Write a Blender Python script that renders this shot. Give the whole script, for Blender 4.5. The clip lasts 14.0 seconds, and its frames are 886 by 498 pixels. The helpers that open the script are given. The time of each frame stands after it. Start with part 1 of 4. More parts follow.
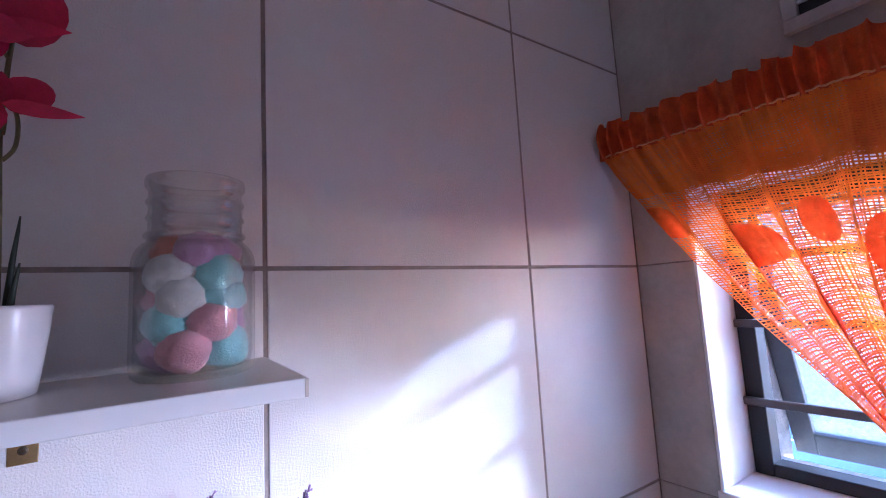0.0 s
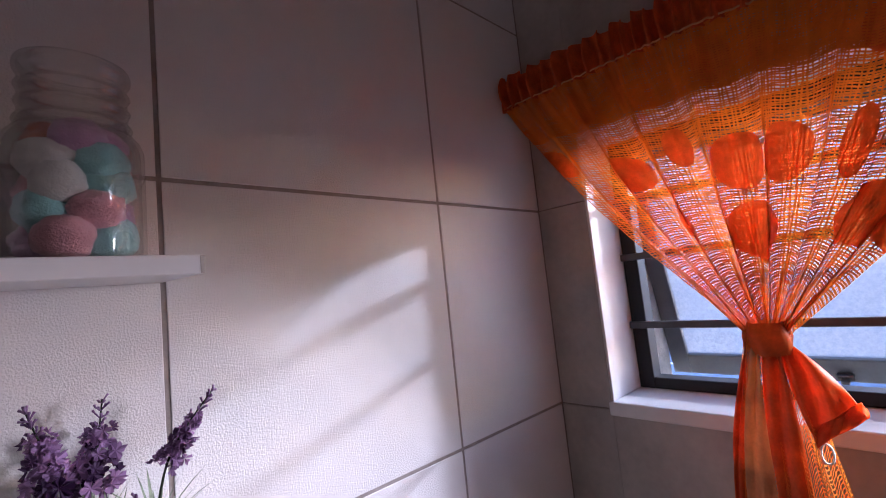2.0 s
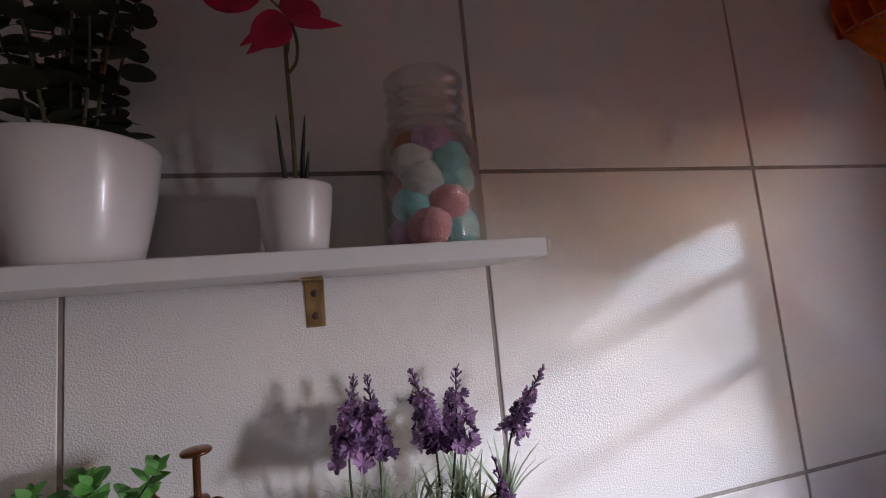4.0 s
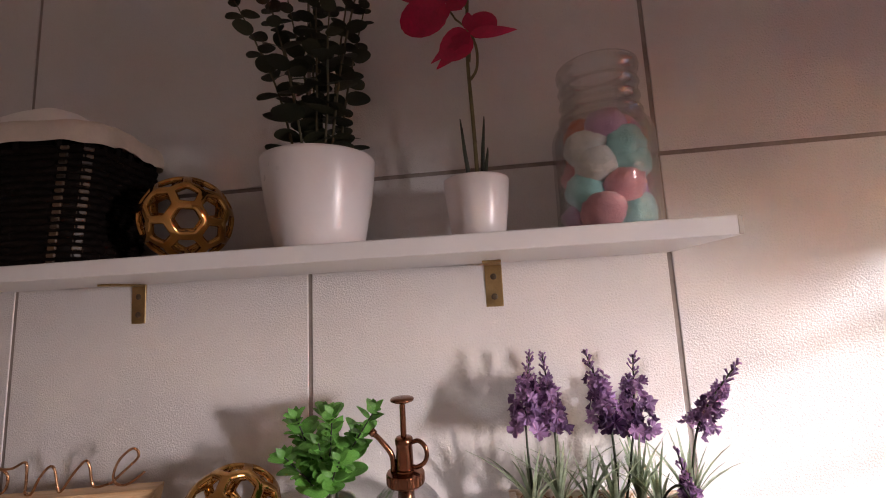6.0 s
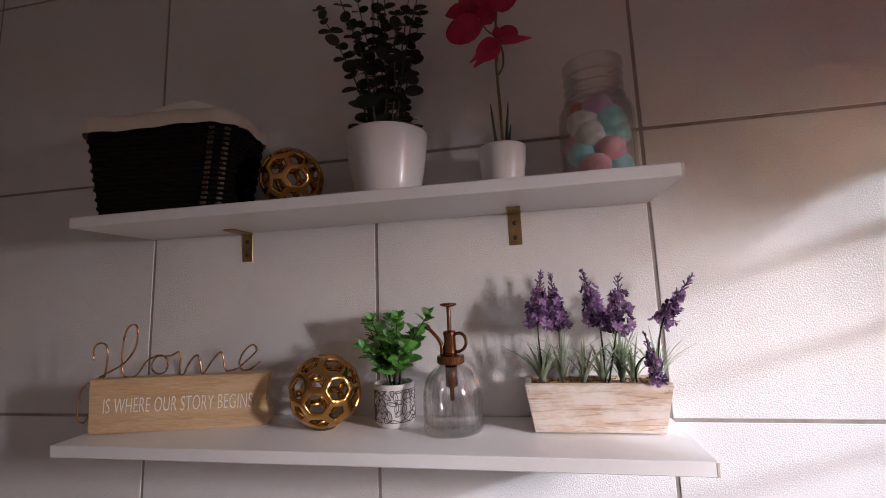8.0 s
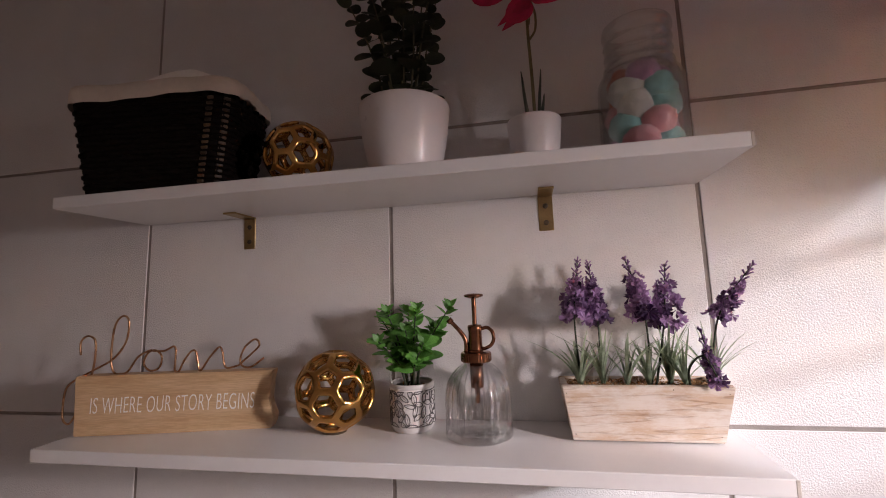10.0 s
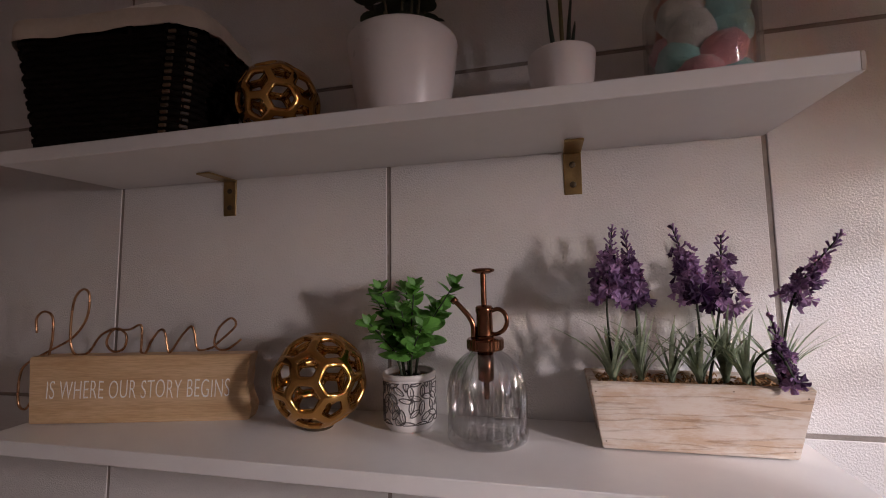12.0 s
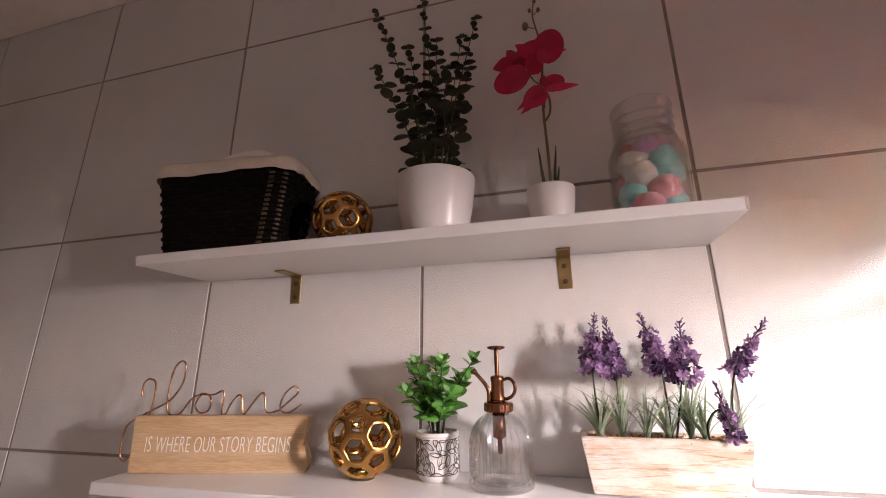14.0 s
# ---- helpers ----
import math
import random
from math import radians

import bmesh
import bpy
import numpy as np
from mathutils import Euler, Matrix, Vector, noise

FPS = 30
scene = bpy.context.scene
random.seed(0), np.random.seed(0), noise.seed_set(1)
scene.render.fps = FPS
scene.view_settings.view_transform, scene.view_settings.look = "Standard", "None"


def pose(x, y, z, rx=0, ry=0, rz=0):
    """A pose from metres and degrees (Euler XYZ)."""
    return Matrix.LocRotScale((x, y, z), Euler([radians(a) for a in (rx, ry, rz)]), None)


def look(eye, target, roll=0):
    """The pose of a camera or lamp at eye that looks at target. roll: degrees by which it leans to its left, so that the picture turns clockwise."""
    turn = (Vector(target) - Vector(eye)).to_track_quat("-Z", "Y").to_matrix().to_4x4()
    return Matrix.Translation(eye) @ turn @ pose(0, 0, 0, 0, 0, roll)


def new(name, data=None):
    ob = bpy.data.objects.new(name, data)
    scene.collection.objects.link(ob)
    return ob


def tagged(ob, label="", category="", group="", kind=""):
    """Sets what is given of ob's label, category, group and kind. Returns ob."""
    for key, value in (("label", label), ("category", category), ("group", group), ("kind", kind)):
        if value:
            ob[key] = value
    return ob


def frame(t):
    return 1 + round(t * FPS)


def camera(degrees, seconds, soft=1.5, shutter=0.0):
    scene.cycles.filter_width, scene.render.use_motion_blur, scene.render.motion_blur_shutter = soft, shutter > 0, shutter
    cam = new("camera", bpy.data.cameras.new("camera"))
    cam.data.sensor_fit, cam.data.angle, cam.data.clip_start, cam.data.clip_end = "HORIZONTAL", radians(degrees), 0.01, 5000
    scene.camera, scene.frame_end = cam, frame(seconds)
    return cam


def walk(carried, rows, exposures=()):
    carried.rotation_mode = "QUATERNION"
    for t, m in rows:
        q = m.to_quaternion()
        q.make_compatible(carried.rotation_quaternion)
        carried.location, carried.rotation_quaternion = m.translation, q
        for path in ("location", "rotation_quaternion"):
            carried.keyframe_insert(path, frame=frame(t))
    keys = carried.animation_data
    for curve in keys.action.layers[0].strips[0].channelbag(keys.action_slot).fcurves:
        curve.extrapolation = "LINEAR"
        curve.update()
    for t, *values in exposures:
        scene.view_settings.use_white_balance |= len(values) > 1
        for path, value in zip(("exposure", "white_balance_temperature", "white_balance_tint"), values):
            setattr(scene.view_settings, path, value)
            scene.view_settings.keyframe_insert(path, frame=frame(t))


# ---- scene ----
cam = camera(90.7, 14.0, soft=1.0)
PATH = [
    (0, (-0.107, -0.498, 1.556), (1.016, 1.142, 1.785), -3.2),
    (0.5, (-0.068, -0.539, 1.536), (1.399, 0.805, 1.736), -4.1),
    (1, (-0.068, -0.558, 1.507), (1.472, 0.704, 1.694), -4.4),
    (1.5, (-0.087, -0.544, 1.478), (1.445, 0.73, 1.654), -5.3),
    (2, (-0.102, -0.522, 1.454), (1.279, 0.912, 1.641), -5.9),
    (2.5, (-0.123, -0.509, 1.454), (1.056, 1.095, 1.649), -6.1),
    (3, (-0.142, -0.49, 1.459), (0.839, 1.242, 1.657), -6.2),
    (3.5, (-0.159, -0.471, 1.463), (0.613, 1.362, 1.676), -6.0),
    (4, (-0.171, -0.458, 1.459), (0.339, 1.463, 1.687), -5.2),
    (6.5, (-0.176, -0.515, 1.428), (-0.493, 1.439, 1.713), -2.3),
    (7, (-0.177, -0.562, 1.397), (-0.501, 1.388, 1.702), -2.1),
    (7.5, (-0.179, -0.608, 1.38), (-0.515, 1.342, 1.672), -2.2),
    (8, (-0.174, -0.641, 1.351), (-0.54, 1.304, 1.634), -2.1),
    (10.5, (-0.216, -0.572, 1.343), (-0.606, 1.372, 1.607), -1.5),
    (11, (-0.214, -0.547, 1.315), (-0.751, 1.363, 1.567), -1.0),
    (11.5, (-0.22, -0.479, 1.31), (-0.682, 1.455, 1.519), -0.9),
    (12, (-0.217, -0.491, 1.342), (-0.676, 1.446, 1.527), -0.9),
    (12.5, (-0.218, -0.535, 1.392), (-0.657, 1.398, 1.657), -1.1),
    (13, (-0.197, -0.578, 1.39), (-0.715, 1.29, 1.88), -0.4),
    (13.5, (-0.188, -0.603, 1.353), (-0.707, 1.247, 1.909), -0.3),
    (14, (-0.189, -0.63, 1.322), (-0.706, 1.215, 1.892), -0.2),
]
walk(cam, [(t, look(eye, target, roll)) for t, eye, target, roll in PATH],
     [(0, 5.4, 5150, 29), (0.5, 5.1, 5150, 32), (1, 4.8, 5050, 33), (1.5, 4.55, 5200, 33), (2, 4.35, 6300, 33), (3, 4.2, 6600, 25), (4, 4.2, 6700, 22),
      (6.5, 5.1, 7800, 30), (7.5, 4.8, 7300, 27), (8, 4.4, 7200, 26), (10.5, 4.4, 7700, 30), (11, 4.35, 7700, 30), (12, 3.8, 7700, 30), (12.5, 3.9, 7700, 30), (13, 4.8, 7800, 31), (14, 5.3, 7800, 29)])

# ---- light ----
SUN_TO = Vector((-3.0, 1.0, -0.92)).normalized()
world = bpy.data.worlds.new("world")
scene.world = world
world.use_nodes = True
wn = world.node_tree.nodes
sky = wn.new("ShaderNodeTexSky")
sky.sky_type, sky.sun_disc = "NISHITA", False
sky.air_density, sky.dust_density, sky.ozone_density = 1.0, 0.3, 3.4
sky.sun_elevation = math.asin(-SUN_TO.z)
sky.sun_rotation = math.atan2(-SUN_TO.x, -SUN_TO.y)
world.node_tree.links.new(sky.outputs[0], wn["Background"].inputs[0])
wn["Background"].inputs[1].default_value = 0.15
sun = new("sun", bpy.data.lights.new("sun", "SUN"))
sun.data.energy, sun.data.angle, sun.data.color = 0.22, radians(2.2), (0.66, 0.85, 1.0)
sun.matrix_world = look((3, -1, 4), Vector((3, -1, 4)) + SUN_TO)
# the sky's light in the window's opening
skylight = new("sky_light", bpy.data.lights.new("sky_light", "AREA"))
skylight.data.shape, skylight.data.size, skylight.data.size_y = "RECTANGLE", 0.046, 0.20
skylight.data.spread = radians(86)
skylight.data.energy, skylight.data.color = 0.235, (0.86, 0.93, 1.0)
skylight.matrix_world = look((0.705, -0.660, 1.42), (-0.50, -0.10, 0.60))


# ---- materials ----
def nodes_of(name):
    m = bpy.data.materials.new(name)
    m.use_nodes = True
    t = m.node_tree
    return m, t, t.nodes["Principled BSDF"], t.nodes["Material Output"]


def coords(t, scale=(1, 1, 1)):
    c, mp = t.nodes.new("ShaderNodeTexCoord"), t.nodes.new("ShaderNodeMapping")
    mp.inputs["Scale"].default_value = scale
    t.links.new(c.outputs["Object"], mp.inputs[0])
    return mp.outputs[0]


def noise_at(t, vec, scale, detail=4, rough=0.55):
    n = t.nodes.new("ShaderNodeTexNoise")
    n.inputs["Scale"].default_value, n.inputs["Detail"].default_value, n.inputs["Roughness"].default_value = scale, detail, rough
    t.links.new(vec, n.inputs["Vector"])
    return n.outputs["Fac"]


def ramp(t, fac, a, b, lo=0.3, hi=0.7):
    r = t.nodes.new("ShaderNodeValToRGB")
    r.color_ramp.elements[0].position, r.color_ramp.elements[0].color = lo, (*a, 1)
    r.color_ramp.elements[1].position, r.color_ramp.elements[1].color = hi, (*b, 1)
    t.links.new(fac, r.inputs[0])
    return r.outputs[0]


def blend(t, fac, a, b, mode="MIX"):
    x = t.nodes.new("ShaderNodeMix")
    x.data_type, x.blend_type = "RGBA", mode
    for s, v in ((0, fac), (6, a), (7, b)):
        if isinstance(v, (int, float)):
            x.inputs[s].default_value = v
        else:
            t.links.new(v, x.inputs[s])
    return x.outputs[2]


def shade(c, k):
    return tuple(min(1, v * k) for v in c)


def pbr(name, color, rough=0.5, metal=0.0, var=0.12, scale=12, bump=0.0, bscale=220, depth=0.001, stretch=(1, 1, 1), rand=0.0, coat=0.0, sheen=0.0, thin=0.0, spec=0.5):
    """A surface with two scales of colour change, uneven gloss and fine relief."""
    m, t, p, out = nodes_of(name)
    v = coords(t, stretch)
    big, fine = noise_at(t, v, scale, 3), noise_at(t, v, scale * 9, 5)
    c1 = ramp(t, big, shade(color, 1 - var), shade(color, 1 + var))
    c2 = ramp(t, fine, (1 - var * 0.7,) * 3, (1, 1, 1))
    c = blend(t, 1.0, c1, c2, "MULTIPLY")
    if rand:
        o = t.nodes.new("ShaderNodeObjectInfo")
        c = blend(t, 1.0, c, ramp(t, o.outputs["Random"], (1 - rand,) * 3, (1, 1, 1), 0, 1), "MULTIPLY")
    t.links.new(c, p.inputs["Base Color"])
    mr = t.nodes.new("ShaderNodeMapRange")
    mr.inputs[3].default_value, mr.inputs[4].default_value = max(0, rough - 0.08), min(1, rough + 0.08)
    t.links.new(big, mr.inputs[0])
    t.links.new(mr.outputs[0], p.inputs["Roughness"])
    p.inputs["Metallic"].default_value = metal
    p.inputs["Coat Weight"].default_value = coat
    p.inputs["Specular IOR Level"].default_value = spec
    p.inputs["Sheen Weight"].default_value = sheen
    if bump:
        b = t.nodes.new("ShaderNodeBump")
        b.inputs["Strength"].default_value, b.inputs["Distance"].default_value = bump, depth
        t.links.new(noise_at(t, v, bscale, 3), b.inputs["Height"])
        t.links.new(b.outputs[0], p.inputs["Normal"])
    if thin:
        tr, mx = t.nodes.new("ShaderNodeBsdfTranslucent"), t.nodes.new("ShaderNodeMixShader")
        t.links.new(c, tr.inputs[0])
        mx.inputs[0].default_value = thin
        t.links.new(p.outputs[0], mx.inputs[1])
        t.links.new(tr.outputs[0], mx.inputs[2])
        t.links.new(mx.outputs[0], out.inputs[0])
    return m


def clear_glass(name, edge=0.5, tint=(0.96, 0.98, 0.98), gloss=0.02, bend=0.1, power=2.0):
    """Thin clear glass: light goes straight through, the gloss grows towards the edge."""
    m, t, p, out = nodes_of(name)
    tr, gl, fr, mx = (t.nodes.new("ShaderNode" + k) for k in ("BsdfTransparent", "BsdfGlossy", "LayerWeight", "MixShader"))
    pw, sc = t.nodes.new("ShaderNodeMath"), t.nodes.new("ShaderNodeMath")
    tr.inputs[0].default_value = (*tint, 1)
    gl.inputs["Roughness"].default_value = gloss
    fr.inputs[0].default_value = 0.5
    pw.operation, pw.inputs[1].default_value = "POWER", power
    sc.operation, sc.inputs[1].default_value, sc.inputs[2].default_value = "MULTIPLY_ADD", edge, 0.015
    t.links.new(fr.outputs["Facing"], pw.inputs[0])
    t.links.new(pw.outputs[0], sc.inputs[0])
    t.links.new(sc.outputs[0], mx.inputs[0])
    rf, m2 = t.nodes.new("ShaderNodeBsdfRefraction"), t.nodes.new("ShaderNodeMixShader")
    rf.inputs["IOR"].default_value, rf.inputs["Roughness"].default_value = 1.45, 0.0
    m2.inputs[0].default_value = bend
    t.links.new(tr.outputs[0], m2.inputs[1])
    t.links.new(rf.outputs[0], m2.inputs[2])
    t.links.new(m2.outputs[0], mx.inputs[1])
    t.links.new(gl.outputs[0], mx.inputs[2])
    t.links.new(mx.outputs[0], out.inputs[0])
    return m


def frosted_glass(name):
    """Obscure glass with dust: mostly spreads the daylight, lets a little straight through."""
    m, t, p, out = nodes_of(name)
    v = coords(t)
    tl, tp, gl, m1, m2 = (t.nodes.new("ShaderNode" + k) for k in ("BsdfTranslucent", "BsdfTransparent", "BsdfGlossy", "MixShader", "MixShader"))
    c = ramp(t, noise_at(t, v, 140, 5, 0.75), (0.12, 0.14, 0.17), (0.19, 0.21, 0.24), 0.35, 0.68)
    t.links.new(c, tl.inputs[0])
    tp.inputs[0].default_value = (0.25, 0.30, 0.36, 1)
    gl.inputs["Roughness"].default_value = 0.15
    m1.inputs[0].default_value = 0.28
    m2.inputs[0].default_value = 0.05
    t.links.new(tl.outputs[0], m1.inputs[1])
    t.links.new(tp.outputs[0], m1.inputs[2])
    t.links.new(m1.outputs[0], m2.inputs[1])
    t.links.new(gl.outputs[0], m2.inputs[2])
    t.links.new(m2.outputs[0], out.inputs[0])
    return m


def rgb(t, c):
    n = t.nodes.new("ShaderNodeRGB")
    n.outputs[0].default_value = (*c, 1)
    return n.outputs[0]


def wood(name, light, dark, rough=0.55, axis=0, scale=9.0):
    """Boards with long grain."""
    m, t, p, out = nodes_of(name)
    st = [14.0, 14.0, 14.0]
    st[axis] = 1.0
    v = coords(t, st)
    g = noise_at(t, v, scale, 6, 0.6)
    c = ramp(t, g, dark, light, 0.32, 0.62)
    fine = noise_at(t, v, scale * 8, 4, 0.6)
    c = blend(t, 1.0, c, ramp(t, fine, (0.8, 0.78, 0.75), (1, 1, 1), 0.3, 0.6), "MULTIPLY")
    t.links.new(c, p.inputs["Base Color"])
    p.inputs["Roughness"].default_value = rough
    b = t.nodes.new("ShaderNodeBump")
    b.inputs["Strength"].default_value, b.inputs["Distance"].default_value = 0.4, 0.0006
    t.links.new(g, b.inputs["Height"])
    t.links.new(b.outputs[0], p.inputs["Normal"])
    return m


def washed_board(name):
    """Pine with flowing growth lines and knots under a rubbed white wash."""
    m, t, p, out = nodes_of(name)
    flow = noise_at(t, coords(t, (2.2, 20.0, 26.0)), 1.7, 4, 0.46)
    mul, saw = t.nodes.new("ShaderNodeMath"), t.nodes.new("ShaderNodeMath")
    mul.operation, mul.inputs[1].default_value = "MULTIPLY", 18.0
    saw.operation, saw.inputs[1].default_value = "PINGPONG", 1.0
    t.links.new(flow, mul.inputs[0])
    t.links.new(mul.outputs[0], saw.inputs[0])
    line = ramp(t, saw.outputs[0], (1, 1, 1), (0, 0, 0), 0.02, 0.26)
    c = blend(t, line, rgb(t, (0.56, 0.39, 0.27)), rgb(t, (0.36, 0.21, 0.12)))
    rub = ramp(t, noise_at(t, coords(t, (8.0, 22.0, 30.0)), 3.2, 7, 0.68), (0.12, 0.12, 0.12), (0.95, 0.95, 0.95), 0.40, 0.56)
    brush = ramp(t, noise_at(t, coords(t, (5.0, 60.0, 60.0)), 9.0, 4, 0.7), (0.80, 0.80, 0.80), (1, 1, 1), 0.35, 0.55)
    thin = ramp(t, line, (1, 1, 1), (0.66, 0.66, 0.66), 0.0, 1.0)
    cover = blend(t, 1.0, blend(t, 1.0, rub, brush, "MULTIPLY"), thin, "MULTIPLY")
    c = blend(t, cover, c, rgb(t, (0.70, 0.63, 0.57)))
    t.links.new(c, p.inputs["Base Color"])
    p.inputs["Roughness"].default_value = 0.75
    b = t.nodes.new("ShaderNodeBump")
    b.inputs["Strength"].default_value, b.inputs["Distance"].default_value = 0.5, 0.0006
    t.links.new(line, b.inputs["Height"])
    t.links.new(b.outputs[0], p.inputs["Normal"])
    return m


M_TILE = pbr("white_tile", (0.74, 0.71, 0.70), 0.22, var=0.04, scale=5, bump=0.75, bscale=500, depth=0.0013, rand=0.05)
M_STONE = pbr("beige_tile", (0.47, 0.43, 0.39), 0.45, var=0.16, scale=9, bump=0.15, bscale=160, depth=0.0006, rand=0.06)
M_GROUT = pbr("grout", (0.30, 0.255, 0.23), 0.9, var=0.2, scale=30, bump=0.4, bscale=500)
M_PLASTER = pbr("white_plaster", (0.78, 0.77, 0.76), 0.5, var=0.05, scale=8, bump=0.2, bscale=120)
M_CEIL = pbr("ceiling_paint", (0.86, 0.78, 0.73), 0.8, var=0.05, scale=4, bump=0.1, bscale=90)
M_FLOOR = pbr("floor_tile", (0.76, 0.66, 0.58), 0.4, var=0.12, scale=6)
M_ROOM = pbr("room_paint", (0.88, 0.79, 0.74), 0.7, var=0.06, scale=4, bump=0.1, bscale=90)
# made-up dark colour for the unseen west wall, cuts bounced light
M_WEST = pbr("dimming_paint", (0.30, 0.26, 0.24), 0.7, var=0.06, scale=4, bump=0.1, bscale=90)
M_SHELF = pbr("white_laminate", (0.78, 0.75, 0.74), 0.34, var=0.03, scale=10, bump=0.08, bscale=300, depth=0.0004)
M_EDGE = pbr("worn_edge", (0.55, 0.48, 0.42), 0.6, var=0.2, scale=60)
M_BRASS = pbr("antique_brass", (0.42, 0.29, 0.14), 0.38, 1.0, var=0.18, scale=60, bump=0.1, bscale=400)
M_SCREW = pbr("dark_screw", (0.12, 0.09, 0.06), 0.45, 0.8, var=0.2, scale=200)
M_FRAME = pbr("bronze_frame", (0.014, 0.013, 0.014), 0.50, 0.2, var=0.2, scale=25, bump=0.1, bscale=300)
M_SASH = pbr("grey_sash", (0.11, 0.115, 0.12), 0.4, 0.2, var=0.15, scale=25, bump=0.1, bscale=300)
M_BAR = pbr("painted_bar", (0.07, 0.066, 0.066), 0.38, 0.1, var=0.2, scale=40)
M_PANE = frosted_glass("frosted_pane")
M_VENT = pbr("vent_plastic", (0.46, 0.44, 0.43), 0.55, var=0.12, scale=40)
M_DARK = pbr("vent_dark", (0.02, 0.02, 0.022), 0.9, var=0.2)
M_STUCCO = pbr("rough_stucco", (0.62, 0.58, 0.52), 0.9, var=0.2, scale=30, bump=1.0, bscale=90, depth=0.006)
M_FAR = pbr("blue_boards", (0.045, 0.085, 0.17), 0.6, var=0.2, scale=5)
M_GROUND = pbr("paving", (0.30, 0.29, 0.28), 0.85, var=0.2, scale=2, bump=0.4, bscale=40, depth=0.005)


# ---- building blocks ----
def finish(ob, smooth):
    if smooth:
        for f in ob.data.polygons:
            f.use_smooth = True
    return ob


def part(name, bm, material, parent=None, label="", smooth=False):
    me = bpy.data.meshes.new(name)
    bm.normal_update()
    bm.to_mesh(me)
    bm.free()
    me.materials.append(material)
    ob = new(name, me)
    ob.parent = parent
    if label:
        ob["label"] = label
    return finish(ob, smooth)


def thing(name, m, label, category, group="", kind=""):
    ob = new(name)
    ob.empty_display_size = 0.02
    ob.matrix_world = m
    return tagged(ob, label, category, group, kind)


def box(bm, x0, x1, y0, y1, z0, z1, bevel=0.0, seg=2):
    r = bmesh.ops.create_cube(bm, size=1.0)
    vs = r["verts"]
    bmesh.ops.scale(bm, vec=(x1 - x0, y1 - y0, z1 - z0), verts=vs)
    bmesh.ops.translate(bm, vec=((x0 + x1) / 2, (y0 + y1) / 2, (z0 + z1) / 2), verts=vs)
    if bevel:
        es = list({e for v in vs for e in v.link_edges})
        bmesh.ops.bevel(bm, geom=es, offset=bevel, segments=seg, affect="EDGES", profile=0.5)
    return bm


def boxed(x0, x1, y0, y1, z0, z1, bevel=0.0, seg=2):
    return box(bmesh.new(), x0, x1, y0, y1, z0, z1, bevel, seg)


def lathe(bm, profile, n=48, wave=None, closed=False):
    """Turns (r, z) pairs round z; wave(angle, z) scales the radius."""
    rings = []
    for r, z in profile:
        ring = []
        for i in range(n):
            a = 2 * math.pi * i / n
            k = wave(a, z) if wave else 1.0
            ring.append(bm.verts.new((r * k * math.cos(a), r * k * math.sin(a), z)))
        rings.append(ring)
    for a, b in zip(rings, rings[1:]):
        for i in range(n):
            j = (i + 1) % n
            bm.faces.new((a[i], a[j], b[j], b[i]))
    if closed:
        bm.faces.new(list(reversed(rings[0])))
        bm.faces.new(rings[-1])
    return bm


def tube(bm, pts, r, n=8, r_end=None, caps=True):
    """A round bar along the points."""
    pts = [Vector(p) for p in pts]
    rings, side = [], None
    for i, p in enumerate(pts):
        d = (pts[min(i + 1, len(pts) - 1)] - pts[max(i - 1, 0)]).normalized()
        if side is None:
            side = d.orthogonal().normalized()
        else:
            side = (side - d * side.dot(d)).normalized()
        up = d.cross(side)
        k = r if r_end is None else r + (r_end - r) * i / max(1, len(pts) - 1)
        rings.append([bm.verts.new(p + (side * math.cos(a) + up * math.sin(a)) * k) for a in (2 * math.pi * j / n for j in range(n))])
    for a, b in zip(rings, rings[1:]):
        for i in range(n):
            j = (i + 1) % n
            bm.faces.new((a[i], a[j], b[j], b[i]))
    if caps:
        bm.faces.new(list(reversed(rings[0])))
        bm.faces.new(rings[-1])
    return bm


def spline(pts, k=6):
    """Smooth way through the points (Catmull-Rom)."""
    pts = [Vector(p) for p in pts]
    out = []
    for i in range(len(pts) - 1):
        p0, p1, p2, p3 = pts[max(i - 1, 0)], pts[i], pts[i + 1], pts[min(i + 2, len(pts) - 1)]
        for j in range(k):
            t = j / k
            out.append(0.5 * ((2 * p1) + (p2 - p0) * t + (2 * p0 - 5 * p1 + 4 * p2 - p3) * t * t + (3 * p1 - p0 - 3 * p2 + p3) * t ** 3))
    out.append(pts[-1])
    return out


def shared(name, me, m, parent):
    ob = new(name, me)
    ob.parent = parent
    ob.matrix_basis = m
    return ob


def mesh_of(name, bm, material, smooth=True):
    me = bpy.data.meshes.new(name)
    bm.normal_update()
    bm.to_mesh(me)
    bm.free()
    me.materials.append(material)
    for f in me.polygons:
        f.use_smooth = smooth
    return me


# ---- the room ----
WX, CEIL = 0.695, 2.23          # window wall, ceiling
OY0, OY1, OZ0, OZ1 = -0.69, -0.108, 1.203, 1.735   # window opening
BACK, LEFT = -1.15, -2.0
FX = 0.80                       # inner face of the window frame

